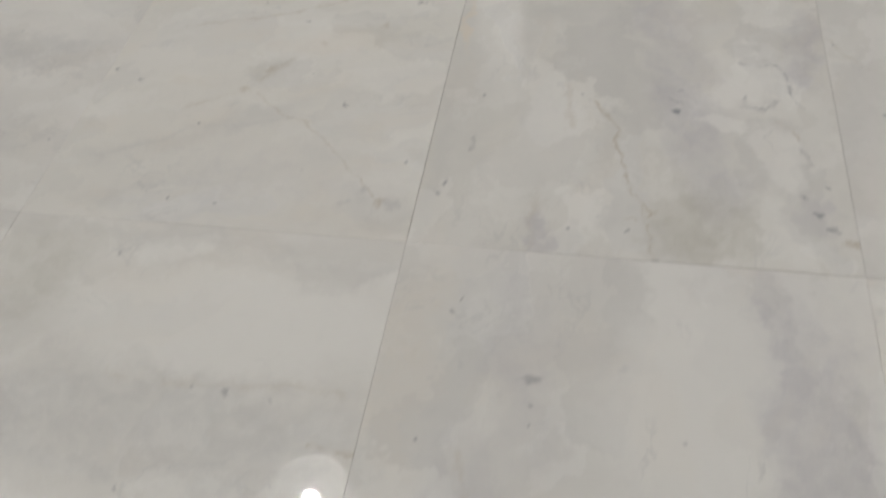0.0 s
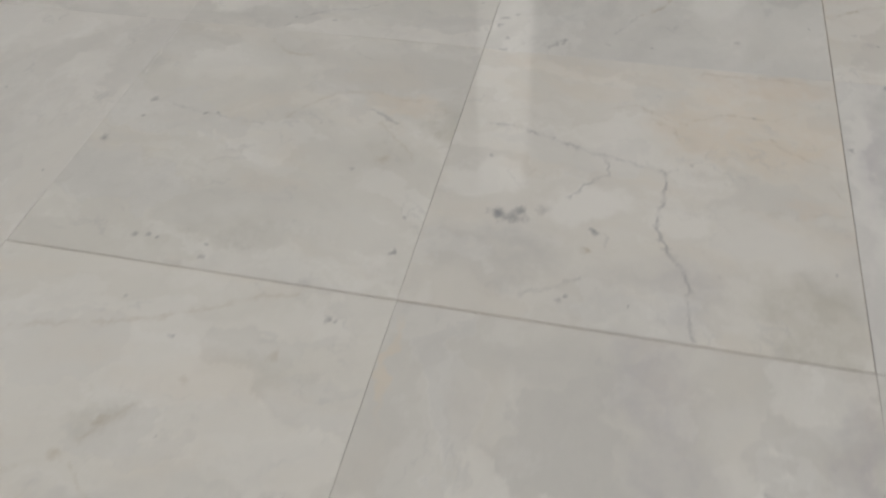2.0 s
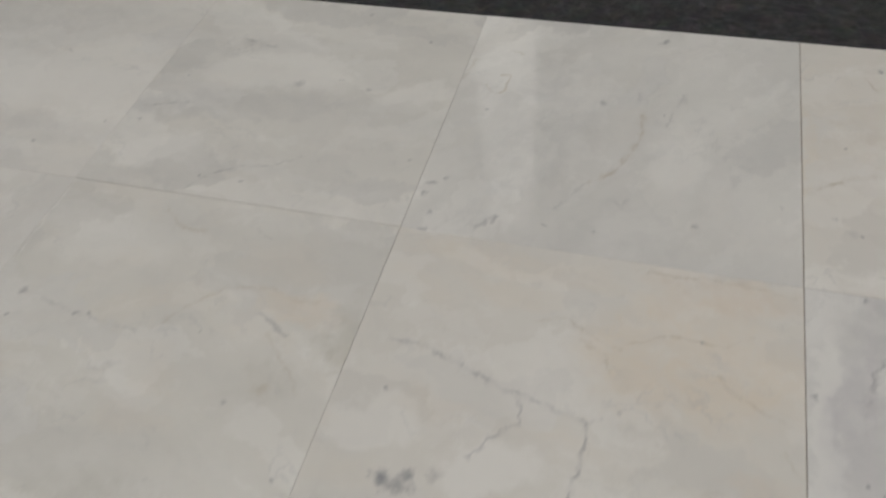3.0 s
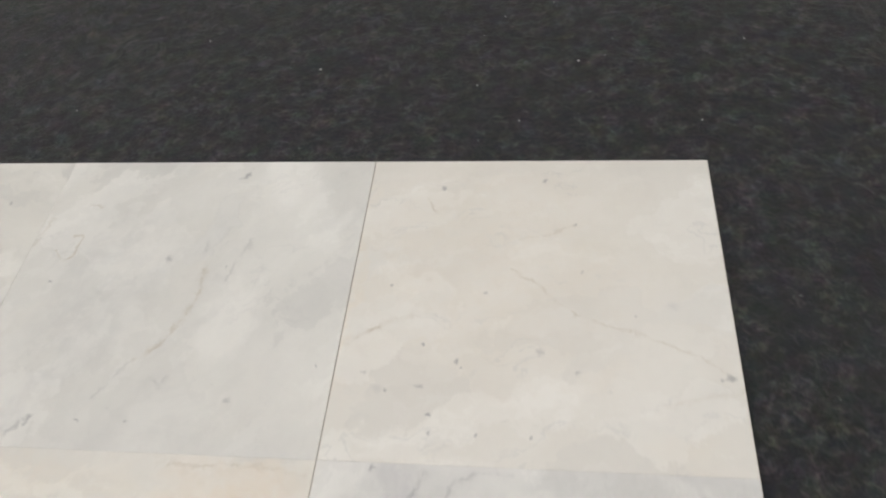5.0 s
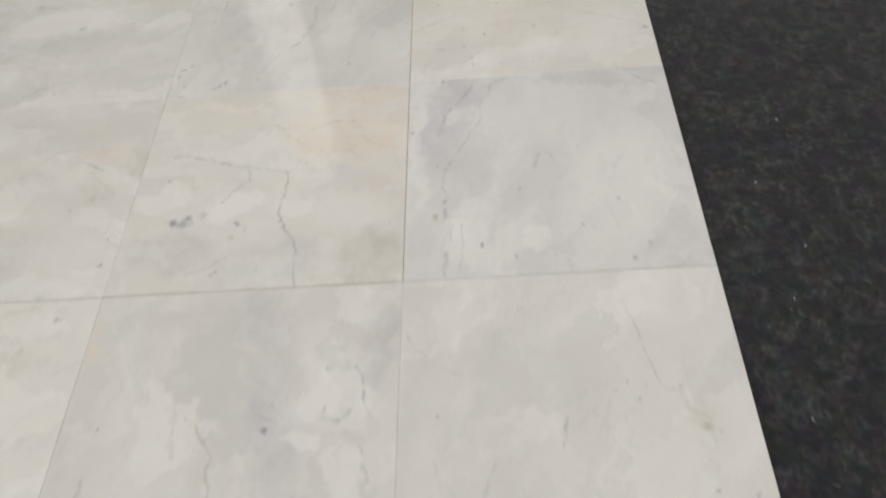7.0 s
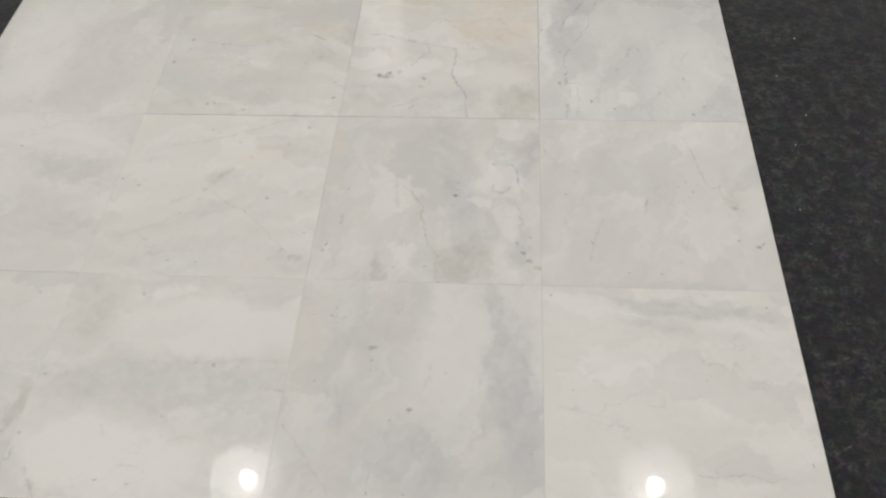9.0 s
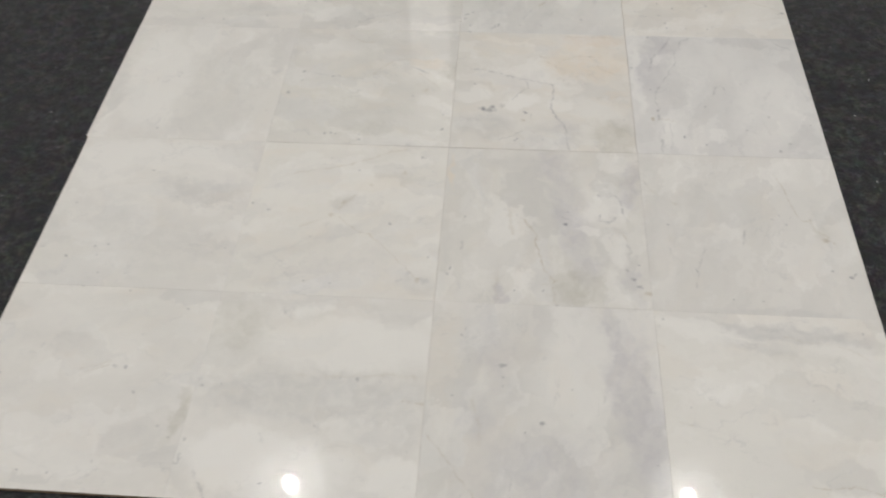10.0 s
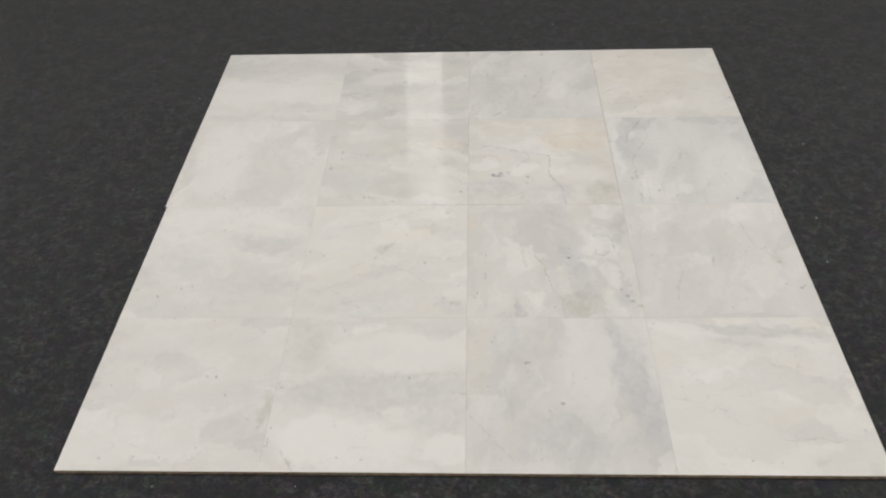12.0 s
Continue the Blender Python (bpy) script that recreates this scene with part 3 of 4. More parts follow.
m.patch("blue", 0.712, 0.213, 0.100, 0.072, 82, 0.36, 0.60)
m.patch("grey", 0.521, 0.072, 0.072, 0.057, 87, 0.27, 0.60)
m.patch("blue", 0.944, 0.172, 0.087, 0.034, 108, 0.34, 0.60)
m.patch("grey", 0.279, 0.288, 0.175, 0.080, 90, 0.12, 0.70)
m.patch("white", 0.859, 0.892, 0.103, 0.063, 147, 0.38, 0.50)
m.patch("blue", 0.573, 0.876, 0.167, 0.089, 126, 0.34, 0.60)
m.vein("ink", 2.5, 0.65, (0.781, 0.687), (0.818, 0.689), (0.871, 0.685), (0.89, 0.648), (0.897, 0.593), (0.91, 0.541), (0.927, 0.519))
m.vein("ink", 4, 0.5, (0.781, 0.556), (0.783, 0.514), (0.827, 0.512), (0.86, 0.543))
m.vein("ochre", 5, 0.45, (0.86, 0.473), (0.886, 0.451), (0.899, 0.407))
m.vein("ink", 2.5, 0.5, (0.899, 0.407), (0.91, 0.355), (0.919, 0.322))
m.vein("ink", 3, 0.4, (0.571, 0.556), (0.628, 0.523), (0.654, 0.501))
m.vein("ochre", 2.5, 0.6, (0.405, 0.521), (0.431, 0.473), (0.466, 0.425), (0.47, 0.346), (0.492, 0.267), (0.507, 0.204), (0.538, 0.16), (0.56, 0.138), (0.518, 0.11))
m.vein("ochre", 6, 0.28, (0.337, 0.576), (0.337, 0.493), (0.354, 0.414))
m.vein("ink", 3, 0.45, (0.112, 0.361), (0.105, 0.307))
m.dot("ink", 0.61, 0.486, 6, 0.8)
m.dot("ink", 0.057, 0.191, 3.5, 0.7, 2, 75)
m.dot("ink", 0.044, 0.154, 4.5, 0.45)
m.dot("ink", 0.374, 0.541, 4, 0.35)
m.vein("ochre", 2.5, 0.5, (0.523, 0.193), (0.536, 0.134), (0.556, 0.068), (0.56, -0.004))
m.vein("ochre", 2, 0.45, (0.492, 0.116), (0.538, 0.119), (0.571, 0.147))
m.vein("ink", 3, 0.55, (0.906, 0.394), (0.921, 0.329))
m.dot("ink", 0.897, 0.219, 4, 0.5)
m.dot("ink", 0.927, 0.169, 6, 0.65)
m.dot("ink", 0.947, 0.129, 6, 0.55)
m.dot("ochre", 0.993, 0.088, 6, 0.5, 2, 0)
m.dot("ink", 0.562, -0.002, 4, 0.6)
m.vein("ochre", 7, 0.2, (0.287, 0.171), (0.28, 0.09), (0.293, 0.024))
tile(2, 1, m.done(), "marble tile with deep grey clouds, white islands, ochre vein", gap=(0.16, 0.1, 0.25, 0.6), tip=(0.02, -0.04))

m = Marble().begin(14, base=(0.695, 0.681, 0.648), angle=65, cloud=0.10, warm=0.10)
m.patch("grey", 0.429, 0.735, 0.176, 0.057, -111, 0.17, 0.70)
m.patch("grey", 0.562, -0.011, 0.383, 0.046, 180, 0.27, 0.50)
m.patch("grey", 0.329, 0.335, 0.284, 0.108, -106, 0.16, 0.80)
m.patch("white", 0.066, 0.320, 0.277, 0.056, 87, 0.26, 0.60)
m.patch("olive", 0.850, 0.464, 0.071, 0.052, -173, 0.24, 0.70)
m.patch("grey", 0.844, 0.234, 0.218, 0.087, 78, 0.14, 0.70)
m.patch("white", 0.827, 0.814, 0.141, 0.117, 69, 0.19, 0.70)
m.patch("grey", 0.052, 0.904, 0.110, 0.030, 91, 0.14, 0.60)
m.vein("ochre", 1.6, 0.65, (0.673, 0.882), (0.708, 0.799), (0.728, 0.698), (0.743, 0.624), (0.765, 0.567), (0.809, 0.558))
m.vein("ochre", 2.5, 0.4, (0.809, 0.558), (0.824, 0.499), (0.877, 0.471))
m.vein("ink", 2.5, 0.55, (0.479, 0.493), (0.465, 0.409))
m.vein("ink", 3, 0.35, (0.275, 0.37), (0.24, 0.28), (0.223, 0.197), (0.21, 0.143))
m.vein("ochre", 3, 0.25, (0.002, 0.814), (0.035, 0.762), (0.085, 0.698), (0.175, 0.648))
m.vein("ink", 2.5, 0.28, (0.1, 0.377), (0.111, 0.322), (0.159, 0.274))
m.vein("ochre", 3, 0.25, (0.441, 0.274), (0.498, 0.213))
m.dot("ochre", 0.853, 0.447, 8, 0.5, 1.4, 0)
m.dot("ochre", 0.89, 0.427, 5, 0.3)
m.dot("ochre", 0.811, 0.571, 5, 0.3)
m.dot("ink", 0.658, 0.593, 3, 0.5)
m.dot("ink", 0.691, 0.538, 3, 0.5)
m.dot("ink", 0.713, 0.582, 2.5, 0.5)
m.dot("ink", 0.848, 0.267, 4.5, 0.5)
m.dot("ink", 0.925, 0.23, 4.5, 0.6)
m.dot("ink", 0.942, 0.243, 3.5, 0.5)
m.dot("ink", 0.024, 0.777, 4, 0.5)
m.dot("ink", 0.22, 0.232, 3.5, 0.5, 1.8, 80)
tile(3, 1, m.done(), "off-white marble tile with a short reddish vein and smudge", gap=(0.1, 0.1, 0.08, 0.5), tip=(0.05, 0.03))

m = Marble().begin(3, base=(0.735, 0.718, 0.680), angle=80, cloud=0.10, warm=0.06)
m.patch("white", 0.250, 0.505, 0.488, 0.208, 97, 0.56, 0.35)
m.patch("grey", 0.663, 0.368, 0.562, 0.261, 97, 0.20, 0.60)
m.patch("white", 0.437, 0.851, 0.187, 0.108, 107, 0.52, 0.40)
m.patch("grey", 0.491, 0.090, 0.353, 0.064, 179, 0.20, 0.60)
m.patch("white", 0.350, 0.245, 0.204, 0.076, 113, 0.45, 0.35)
m.patch("grey", 0.046, 0.475, 0.449, 0.048, 121, 0.10, 0.70)
m.patch("grey", 0.880, 0.843, 0.185, 0.137, 108, 0.20, 0.60)
m.dot("ink", 0.375, 0.523, 3, 0.3)
m.dot("ink", 0.683, 1.026, 3, 0.4)
tile(0, 2, m.done(), "polished marble tile, half white and half pale grey", gap=(-5.8, 0.12, 0.2, 0.08), tip=(-0.04, 0.05))

m = Marble().begin(7, base=(0.695, 0.680, 0.637), angle=-12, cloud=0.12, warm=0.16)
m.patch("grey", -0.005, 0.839, 0.167, 0.068, 102, 0.31, 0.50)
m.patch("grey", 0.582, 0.270, 0.156, 0.107, 158, 0.20, 0.70)
m.patch("olive", 0.561, 0.105, 0.259, 0.060, 179, 0.18, 0.80)
m.patch("warm", 0.828, 0.704, 0.132, 0.060, 170, 0.36, 0.50)
m.patch("olive", 0.965, 0.646, 0.131, 0.038, 92, 0.44, 0.50)
m.patch("white", 0.240, 0.781, 0.199, 0.087, 174, 0.38, 0.50)
m.patch("grey", 0.777, 0.168, 0.127, 0.109, 122, 0.10, 0.80)
m.patch("warm", 0.471, 0.619, 0.185, 0.043, -160, 0.16, 0.70)
m.patch("grey", 0.575, 0.105, 0.096, 0.050, 175, 0.20, 0.70)
m.patch("olive", 0.842, 0.465, 0.089, 0.052, -172, 0.20, 0.70)
m.vein("ink", 3, 0.35, (0.105, 0.597), (0.226, 0.571), (0.296, 0.556), (0.374, 0.547), (0.46, 0.542))
m.vein("ink", 3, 0.55, (0.742, 0.652), (0.79, 0.632), (0.834, 0.606))
m.vein("ochre", 4, 0.3, (0.523, 0.58), (0.571, 0.654), (0.63, 0.711), (0.738, 0.733), (0.827, 0.706), (0.897, 0.728))
m.vein("ochre", 4, 0.38, (0.342, 0.93), (0.423, 0.877), (0.479, 0.879))
m.vein("ink", 2, 0.5, (0.624, 0.916), (0.674, 0.886))
m.vein("ochre", 3, 0.3, (0.786, 0.601), (0.875, 0.518), (0.919, 0.459))
m.dot("ink", 0.105, 0.597, 5, 0.5)
m.dot("ink", 0.044, 0.405, 6, 0.6)
m.dot("ink", 0.285, 0.558, 4, 0.6)
m.dot("ink", 0.32, 0.556, 3.5, 0.5)
m.dot("ink", 0.309, 0.083, 5, 0.5)
m.dot("ink", 0.344, 0.087, 5, 0.5)
m.dot("ink", 0.51, 0.039, 5, 0.4)
m.dot("ink", 0.961, 0.138, 6, 0.7)
m.dot("smoke", 0.783, 0.011, 10, 0.4)
m.dot("ochre", 0.838, 0.455, 10, 0.25)
m.dot("ink", 0.77, 0.402, 4, 0.35)
m.vein("pale", 1.2, 0.7, (0.009, 0.984), (0.009, 0.871), (0.011, 0.757), (0.014, 0.689))
tile(1, 2, m.done(), "polished grey-beige marble tile with dotted grey flecks", gap=(0.12, 0.18, 0.55, 0.35), tip=(0.03, -0.02))

m = Marble().begin(11, base=(0.710, 0.690, 0.645), angle=-8, cloud=0.06, warm=0.20)
m.patch("peach", 0.845, 0.935, 0.195, 0.076, 180, 0.40, 0.48)
m.patch("warm", 0.781, 0.731, 0.269, 0.171, 174, 0.50, 0.48)
m.patch("warm", 0.270, 0.943, 0.242, 0.067, -178, 0.24, 0.60)
m.patch("white", 0.394, 0.392, 0.126, 0.078, -158, 0.64, 0.35)
m.patch("white", 0.598, 0.366, 0.075, 0.067, -132, 0.52, 0.40)
m.patch("white", 0.104, 0.429, 0.141, 0.065, -177, 0.52, 0.40)
m.patch("white", 0.816, 0.323, 0.185, 0.101, -173, 0.38, 0.50)
m.patch("grey", 0.180, 0.184, 0.211, 0.128, -178, 0.34, 0.50)
m.patch("olive", 0.894, 0.113, 0.134, 0.112, -141, 0.50, 0.48)
m.patch("grey", 0.525, 0.080, 0.216, 0.132, -178, 0.29, 0.60)
m.patch("peach", 0.906, 0.478, 0.089, 0.031, -176, 0.25, 0.50)
m.patch("grey", 0.305, 0.543, 0.151, 0.041, 168, 0.20, 0.60)
m.patch("blue", 0.643, 0.144, 0.110, 0.072, 85, 0.21, 0.70)
m.vein("ink", 3.5, 0.55, (0.081, 0.652), (0.177, 0.643), (0.28, 0.612), (0.37, 0.571), (0.422, 0.566), (0.477, 0.553), (0.562, 0.531))
m.vein("ink", 2.5, 0.4, (0.562, 0.531), (0.593, 0.549))
m.vein("ink", 3, 0.7, (0.562, 0.531), (0.564, 0.464), (0.553, 0.402), (0.549, 0.343), (0.562, 0.293), (0.597, 0.23))
m.vein("ink", 2.5, 0.5, (0.402, 0.571), (0.422, 0.501), (0.367, 0.451), (0.328, 0.396))
m.vein("ink", 2, 0.4, (0.407, 0.297), (0.433, 0.291), (0.435, 0.245))
m.vein("ochre", 1.6, 0.45, (0.389, 0.763), (0.468, 0.798), (0.556, 0.741), (0.584, 0.731), (0.711, 0.794), (0.763, 0.79), (0.827, 0.781), (0.89, 0.831))
m.vein("ochre", 2, 0.4, (0.516, 0.735), (0.573, 0.711), (0.584, 0.669))
m.vein("ochre", 2, 0.35, (0.816, 0.711), (0.866, 0.663), (0.971, 0.615))
m.vein("ochre", 4, 0.25, (0.744, 0.424), (0.857, 0.429), (0.989, 0.453))
m.vein("ochre", 3, 0.3, (0.958, 0.551), (0.991, 0.501))
m.vein("ochre", 3, 0.4, (0.643, 0.973), (0.809, 0.978), (0.982, 0.962))
m.dot("ink", 0.168, 0.311, 11, 0.8)
m.dot("ink", 0.221, 0.326, 9, 0.7)
m.dot("ink", 0.201, 0.304, 8, 0.55, 2.4, 0)
m.dot("ink", 0.278, 0.339, 8, 0.3)
m.dot("ink", 0.407, 0.297, 4.5, 0.75)
m.dot("ochre", 0.394, 0.227, 6, 0.45)
m.dot("ink", 0.776, 0.79, 3, 0.5)
m.vein("ink", 3, 0.6, (0.593, 0.243), (0.63, 0.175), (0.628, 0.105), (0.645, 0.013))
m.vein("ink", 3, 0.4, (0.269, 0.07), (0.35, 0.112), (0.387, 0.14))
m.dot("ink", 0.354, 0.068, 4, 0.4)
tile(2, 2, m.done(), "cream-pink marble tile with branching dark vein and dark blot", gap=(0.18, 0.42, 0.6, 0.08), tip=(-0.03, 0.03))

m = Marble().begin(15, base=(0.685, 0.677, 0.660), angle=72, cloud=0.12, warm=0.04)
m.patch("white", 0.035, 0.624, 0.356, 0.038, 88, 0.56, 0.45)
m.patch("blue", 0.146, 0.753, 0.285, 0.088, -106, 0.36, 0.60)
m.patch("grey", 0.214, 0.934, 0.169, 0.073, 180, 0.37, 0.50)
m.patch("grey", 0.307, 0.482, 0.294, 0.264, 95, 0.23, 0.70)
m.patch("white", 0.726, 0.391, 0.351, 0.183, 77, 0.45, 0.50)
m.patch("grey", 0.802, 0.961, 0.300, 0.061, -180, 0.41, 0.48)
m.patch("white", 0.456, 0.125, 0.066, 0.053, 85, 0.60, 0.35)
m.patch("white", 0.215, 0.159, 0.100, 0.059, 90, 0.45, 0.40)
m.patch("grey", 0.939, 0.119, 0.125, 0.070, 95, 0.20, 0.60)
m.patch("white", 0.189, 0.797, 0.067, 0.038, -122, 0.52, 0.40)
m.patch("white", 0.621, 0.803, 0.109, 0.102, 84, 0.22, 0.60)
m.vein("ink", 4.5, 0.6, (0.258, 0.973), (0.218, 0.897), (0.177, 0.846), (0.142, 0.781), (0.122, 0.678))
m.vein("ink", 2.5, 0.55, (0.277, 0.864), (0.275, 0.755), (0.231, 0.667), (0.192, 0.584), (0.144, 0.503), (0.131, 0.4))
m.vein("ink", 3, 0.55, (0.131, 0.4), (0.15, 0.354), (0.137, 0.324), (0.144, 0.269))
m.vein("ochre", 4, 0.4, (0.142, 0.269), (0.192, 0.267), (0.24, 0.252))
m.vein("ink", 3, 0.42, (0.164, 0.227), (0.144, 0.109), (0.133, 0.015))
m.vein("ink", 2, 0.38, (0.196, 0.234), (0.199, 0.164), (0.181, 0.013))
m.vein("ink", 3, 0.55, (0.457, 0.479), (0.47, 0.536), (0.505, 0.562), (0.529, 0.529))
m.vein("smoke", 5, 0.35, (0.785, 0.538), (0.743, 0.468), (0.71, 0.374))
m.vein("smoke", 8, 0.25, (0.516, 0.51), (0.564, 0.459), (0.52, 0.372), (0.498, 0.245))
m.vein("ink", 2.5, 0.25, (0.953, 0.542), (0.975, 0.455))
m.vein("ink", 3, 0.4, (0.877, 0.945), (0.966, 0.892))
m.vein("ink", 3, 0.4, (0.455, 0.982), (0.374, 0.982), (0.332, 0.958), (0.308, 0.888))
m.vein("smoke", 4, 0.3, (0.695, 0.273), (0.719, 0.171))
m.dot("ochre", 0.111, 0.269, 7, 0.5)
m.dot("ink", 0.262, 0.138, 5, 0.75)
m.dot("ink", 0.199, 0.177, 3, 0.5)
m.dot("ink", 0.4, 0.381, 3, 0.45)
m.dot("ink", 0.599, 0.201, 3.5, 0.6)
m.dot("ink", 0.734, 0.308, 4, 0.45)
m.dot("ink", 0.809, 0.105, 4.5, 0.5)
m.dot("ink", 0.756, 0.048, 5, 0.5)
m.dot("ink", 0.017, 0.704, 5, 0.5)
m.dot("ink", 1.001, 0.232, 4, 0.45)
m.dot("ink", 0.137, 0.335, 4.5, 0.5)
m.dot("ink", 0.135, 0.986, 4, 0.5)
tile(3, 2, m.done(), "white marble tile with a smoky grey vein band", gap=(0.42, 0.1, 0.5, 0.1), tip=(0.04, -0.05))

m = Marble().begin(4, base=(0.735, 0.718, 0.680), angle=0, cloud=0.12, warm=0.05)
m.patch("grey", 0.314, 0.832, 0.628, 0.235, 177, 0.29, 0.50)
m.patch("white", 0.303, 0.414, 0.470, 0.195, 176, 0.56, 0.40)
m.patch("white", 0.791, 0.469, 0.252, 0.167, 172, 0.45, 0.40)
m.patch("grey", 0.766, 0.185, 0.313, 0.094, 178, 0.26, 0.50)
m.patch("grey", 0.201, 0.057, 0.251, 0.055, 178, 0.20, 0.60)
m.patch("white", 0.727, 0.913, 0.220, 0.099, 176, 0.22, 0.60)
m.dot("ink", 0.613, 0.579, 4, 0.3)
m.dot("ink", 0.773, 0.124, 4, 0.4)
tile(0, 3, m.done(), "polished white marble tile with faint grey layers", gap=(-5.0, 0.08, 0.08, 0.1), tip=(0.02, 0.04))

m = Marble().begin(8, angle=-4, cloud=0.2, warm=0.05)
m.patch("grey", 0.315, 0.382, 0.57, 0.067, 10, 0.37, 0.5)
m.patch("grey", 0.143, 0.682, 0.383, 0.053, 9, 0.26, 0.6)
m.patch("grey", 0.652, 0.159, 0.346, 0.116, 0, 0.20, 0.8)
m.patch("white", 0.381, 0.59, 0.287, 0.114, 4, 0.55, 0.35)
m.patch("white", 0.208, 0.159, 0.147, 0.077, 15, 0.55, 0.35)
m.patch("white", 0.888, 0.538, 0.144, 0.055, 14, 0.51, 0.35)
m.patch("white", 0.873, 0.365, 0.156, 0.041, 11, 0.31, 0.45)
m.vein("ink", 4, 0.5, (0.044, 0.347), (0.178, 0.385))
m.vein("ink", 2.2, 0.5, (0.348, 0.017), (0.392, 0.083), (0.46, 0.137), (0.563, 0.155), (0.637, 0.21))
m.vein("ink", 5, 0.5, (0.228, 0.732), (0.335, 0.71))
m.dot("ink", 0.731, 0.54, 4, 0.45)
m.dot("ink", 0.495, 0.531, 8, 0.3)
m.dot("ink", 0.057, 0.282, 5, 0.35)
m.vein("ink", 3, 0.5, (0.252, 0.708), (0.287, 0.719))
m.dot("ink", 0.847, 0.818, 3.5, 0.45)
m.dot("ink", 0.6, 0.94, 4, 0.35)
m.dot("ink", 0.729, 0.542, 5, 0.3)
tile(1, 3, m.done(), "polished marble tile streaked crosswise in white and grey", gap=(0.08, 0.14, 0.35, 0.1), tip=(-0.03, -0.04))

m = Marble().begin(12, base=(0.69, 0.68, 0.65), angle=55, cloud=0.15, warm=0.05)
m.patch("grey", 0.295, 0.45, 0.497, 0.235, 88, 0.36, 0.75)
m.patch("grey", 0.518, 0.043, 0.333, 0.07, -1, 0.28, 0.75)
m.patch("grey", 0.203, 0.111, 0.16, 0.057, 73, 0.32, 0.75)
m.patch("grey", 0.879, 0.835, 0.172, 0.094, -71, 0.18, 0.75)
m.patch("white", 0.678, 0.378, 0.182, 0.091, 88, 0.51, 0.45)
m.patch("white", 0.685, 0.907, 0.221, 0.057, -76, 0.24, 0.45)
m.patch("white", 0.066, 0.024, 0.07, 0.048, 88, 0.41, 0.45)
m.patch("white", 0.866, 0.201, 0.165, 0.136, -61, 0.20, 0.45)
m.vein("ochre", 4.5, 0.55, (0.566, 0.566), (0.573, 0.463), (0.54, 0.369), (0.516, 0.306), (0.457, 0.258))
m.vein("ink", 3, 0.28, (0.457, 0.258), (0.409, 0.185), (0.385, 0.137))
m.vein("ochre", 2.2, 0.6, (0.081, 0.627), (0.116, 0.588), (0.144, 0.608), (0.147, 0.686), (0.116, 0.682))
m.vein("ink", 5, 0.5, (0.195, 0.028), (0.21, 0.072))
m.vein("ink", 3.5, 0.32, (0.521, 0.201), (0.556, 0.177), (0.562, 0.214))
m.vein("ink", 4, 0.3, (0.676, 0.671), (0.634, 0.522))
m.vein("ink", 3, 0.25, (0.545, 0.684), (0.547, 0.623))
m.vein("ochre", 4, 0.3, (0, 0.651), (0.022, 0.754))
m.vein("ochre", 3, 0.35, (0.118, 0.813), (0.171, 0.8))
m.dot("ink", 0.234, 0.078, 6, 0.55, 1.8, 70)
m.dot("ink", 0.066, 0.199, 5, 0.6)
m.dot("ink", 0.033, 0.177, 5, 0.4, 1.8, 10)
m.dot("ink", 0.024, 0.135, 5, 0.45)
m.dot("ink", 0.066, 0.067, 5, 0.45)
m.dot("ink", 0.055, 0.004, 6, 0.5)
m.dot("ink", 0.446, 0.597, 5, 0.45)
m.dot("ink", 0.593, 0.938, 5, 0.55, 1.8, 60)
m.dot("ink", 0.739, 0.144, 5, 0.35)
tile(2, 3, m.done(), "polished smoky grey marble tile with a slanting olive vein", gap=(0.14, 0.45, 0.08, 0.1), tip=(0.05, 0.02))

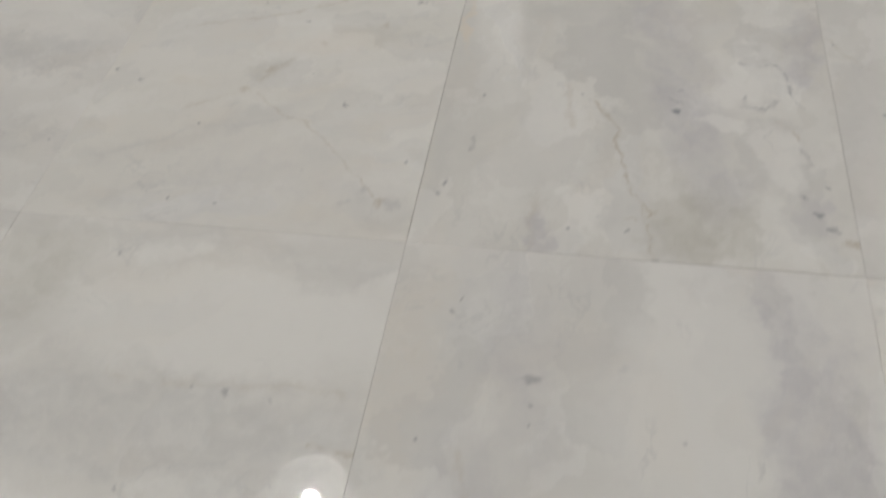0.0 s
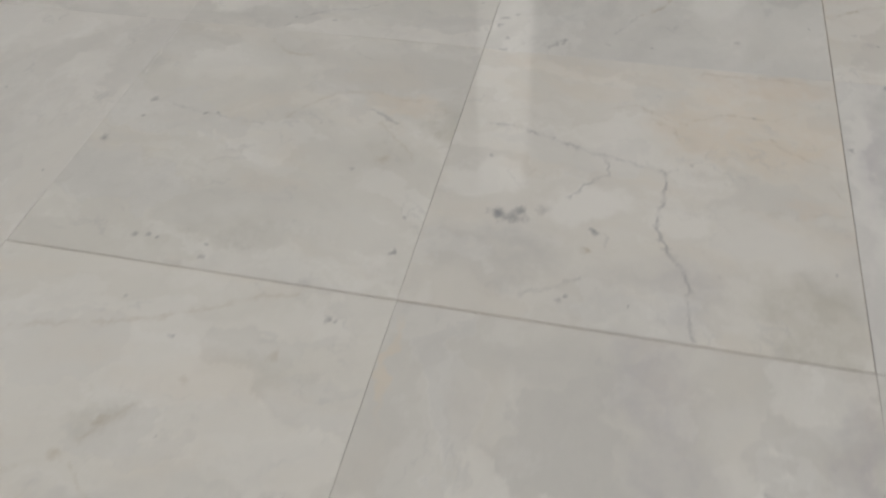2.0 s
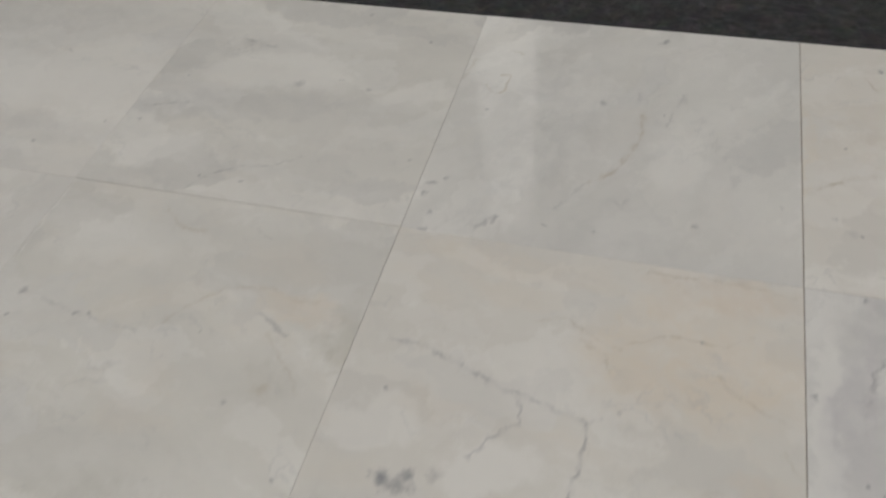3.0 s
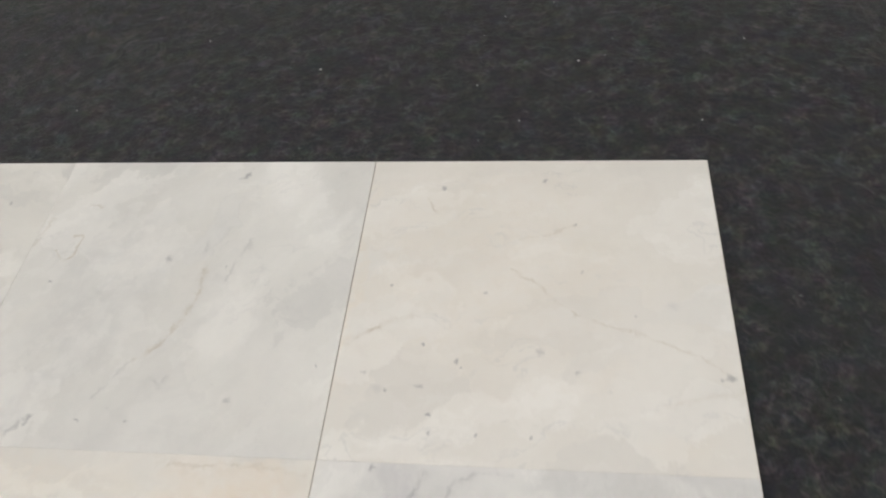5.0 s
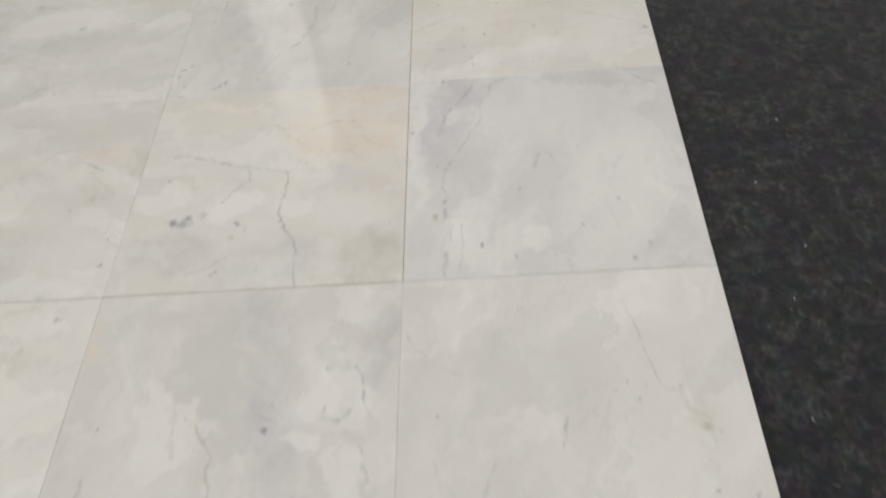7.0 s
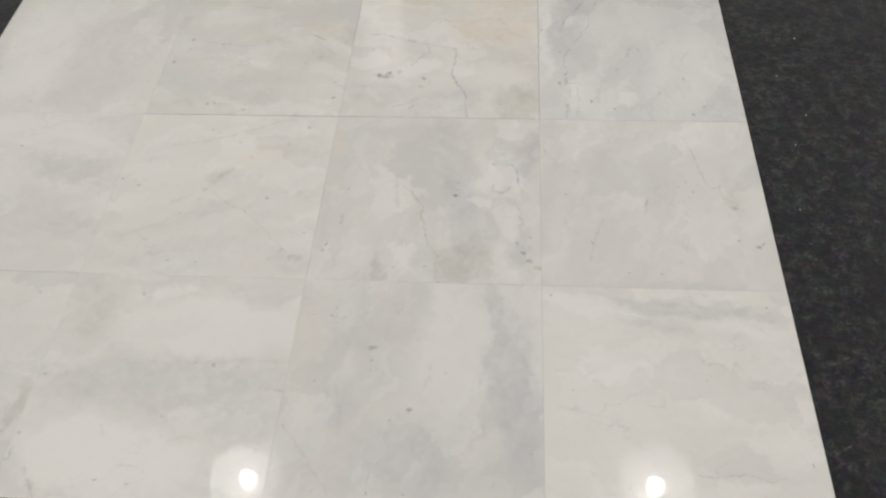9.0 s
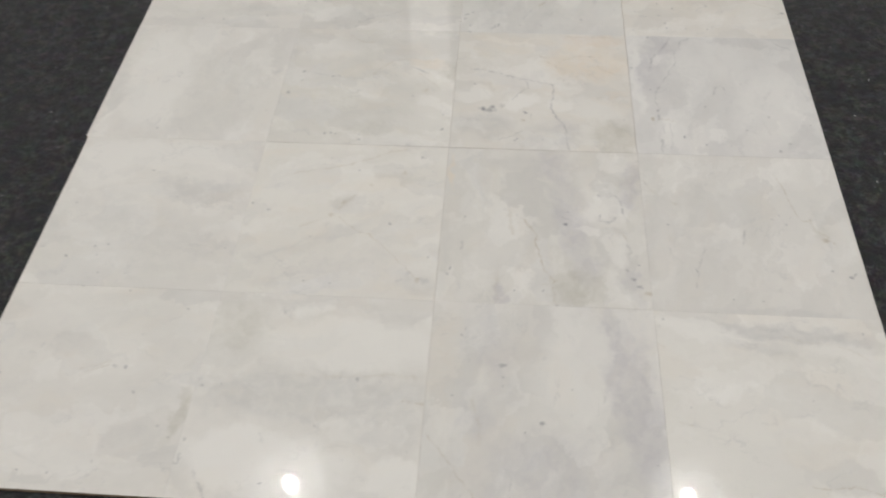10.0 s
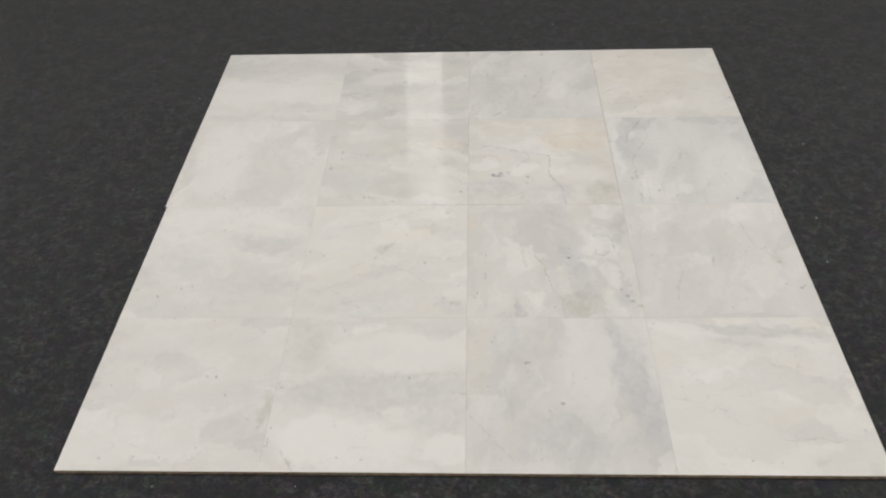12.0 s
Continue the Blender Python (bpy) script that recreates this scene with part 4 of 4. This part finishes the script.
m = Marble().begin(16, base=(0.72, 0.698, 0.655), angle=10, cloud=0.06, warm=0.15)
m.patch("warm", 0.40, 0.60, 0.50, 0.50, 0, 0.22, 0.8)
m.patch("warm", 0.008, 0.524, 0.416, 0.026, 90, 0.30, 0.6)
m.patch("white", 0.789, 0.36, 0.248, 0.14, -85, 0.27, 0.45)
m.patch("grey", 0.166, 0.179, 0.112, 0.04, 6, 0.15, 0.6)
m.vein("ochre", 4, 0.6, (0.006, 0.33), (0.054, 0.358), (0.102, 0.391))
m.vein("ochre", 4, 0.25, (0.102, 0.391), (0.19, 0.415))
m.vein("ochre", 2, 0.38, (0.435, 0.573), (0.514, 0.516), (0.579, 0.452), (0.608, 0.428), (0.664, 0.409), (0.789, 0.36), (0.868, 0.33), (0.918, 0.299), (0.973, 0.258))
m.vein("ochre", 4, 0.2, (0.813, 0.168), (0.894, 0.196), (1.006, 0.216))
m.vein("ochre", 2, 0.32, (0.455, 0.682), (0.533, 0.704), (0.616, 0.743))
m.vein("ochre", 2.2, 0.5, (0.183, 0.842), (0.21, 0.783))
m.dot("ink", 0.223, 0.881, 3.5, 0.55, 1.5, 80)
m.dot("ink", 0.527, 0.912, 3.5, 0.5, 1.8, 60)
m.dot("ink", 0.616, 0.743, 2.5, 0.6)
m.dot("ink", 0.218, 0.33, 3, 0.65)
m.dot("ink", 0.308, 0.28, 3, 0.55, 1.8, 80)
m.dot("ink", 0.317, 0.26, 3, 0.5)
m.dot("ink", 0.249, 0.126, 3.5, 0.7)
m.dot("ink", 0.255, 0.078, 3, 0.5)
m.dot("ink", 0.14, 0.192, 3.5, 0.6)
m.dot("ink", 0.22, 0.203, 3.5, 0.45, 2.5, 10)
m.dot("smoke", 0.115, 0.196, 8, 0.3)
m.dot("ink", 0.07, 0.24, 3, 0.35)
m.dot("ink", 0.608, 0.258, 4, 0.4)
m.dot("ink", 0.371, 0.492, 2.5, 0.5)
m.dot("ink", 0.516, 0.312, 6, 0.3)
m.dot("ink", 0.969, 0.255, 6, 0.55)
m.dot("smoke", 0.859, 0.463, 8, 0.25)
m.dot("ink", 0.759, 0.43, 2.5, 0.4)
tile(3, 3, m.done(), "polished pale pinkish-beige marble tile with tiny dark flecks", gap=(0.45, 0.1, 0.1, 0.1), tip=(-0.02, -0.03))
# end of the tiles
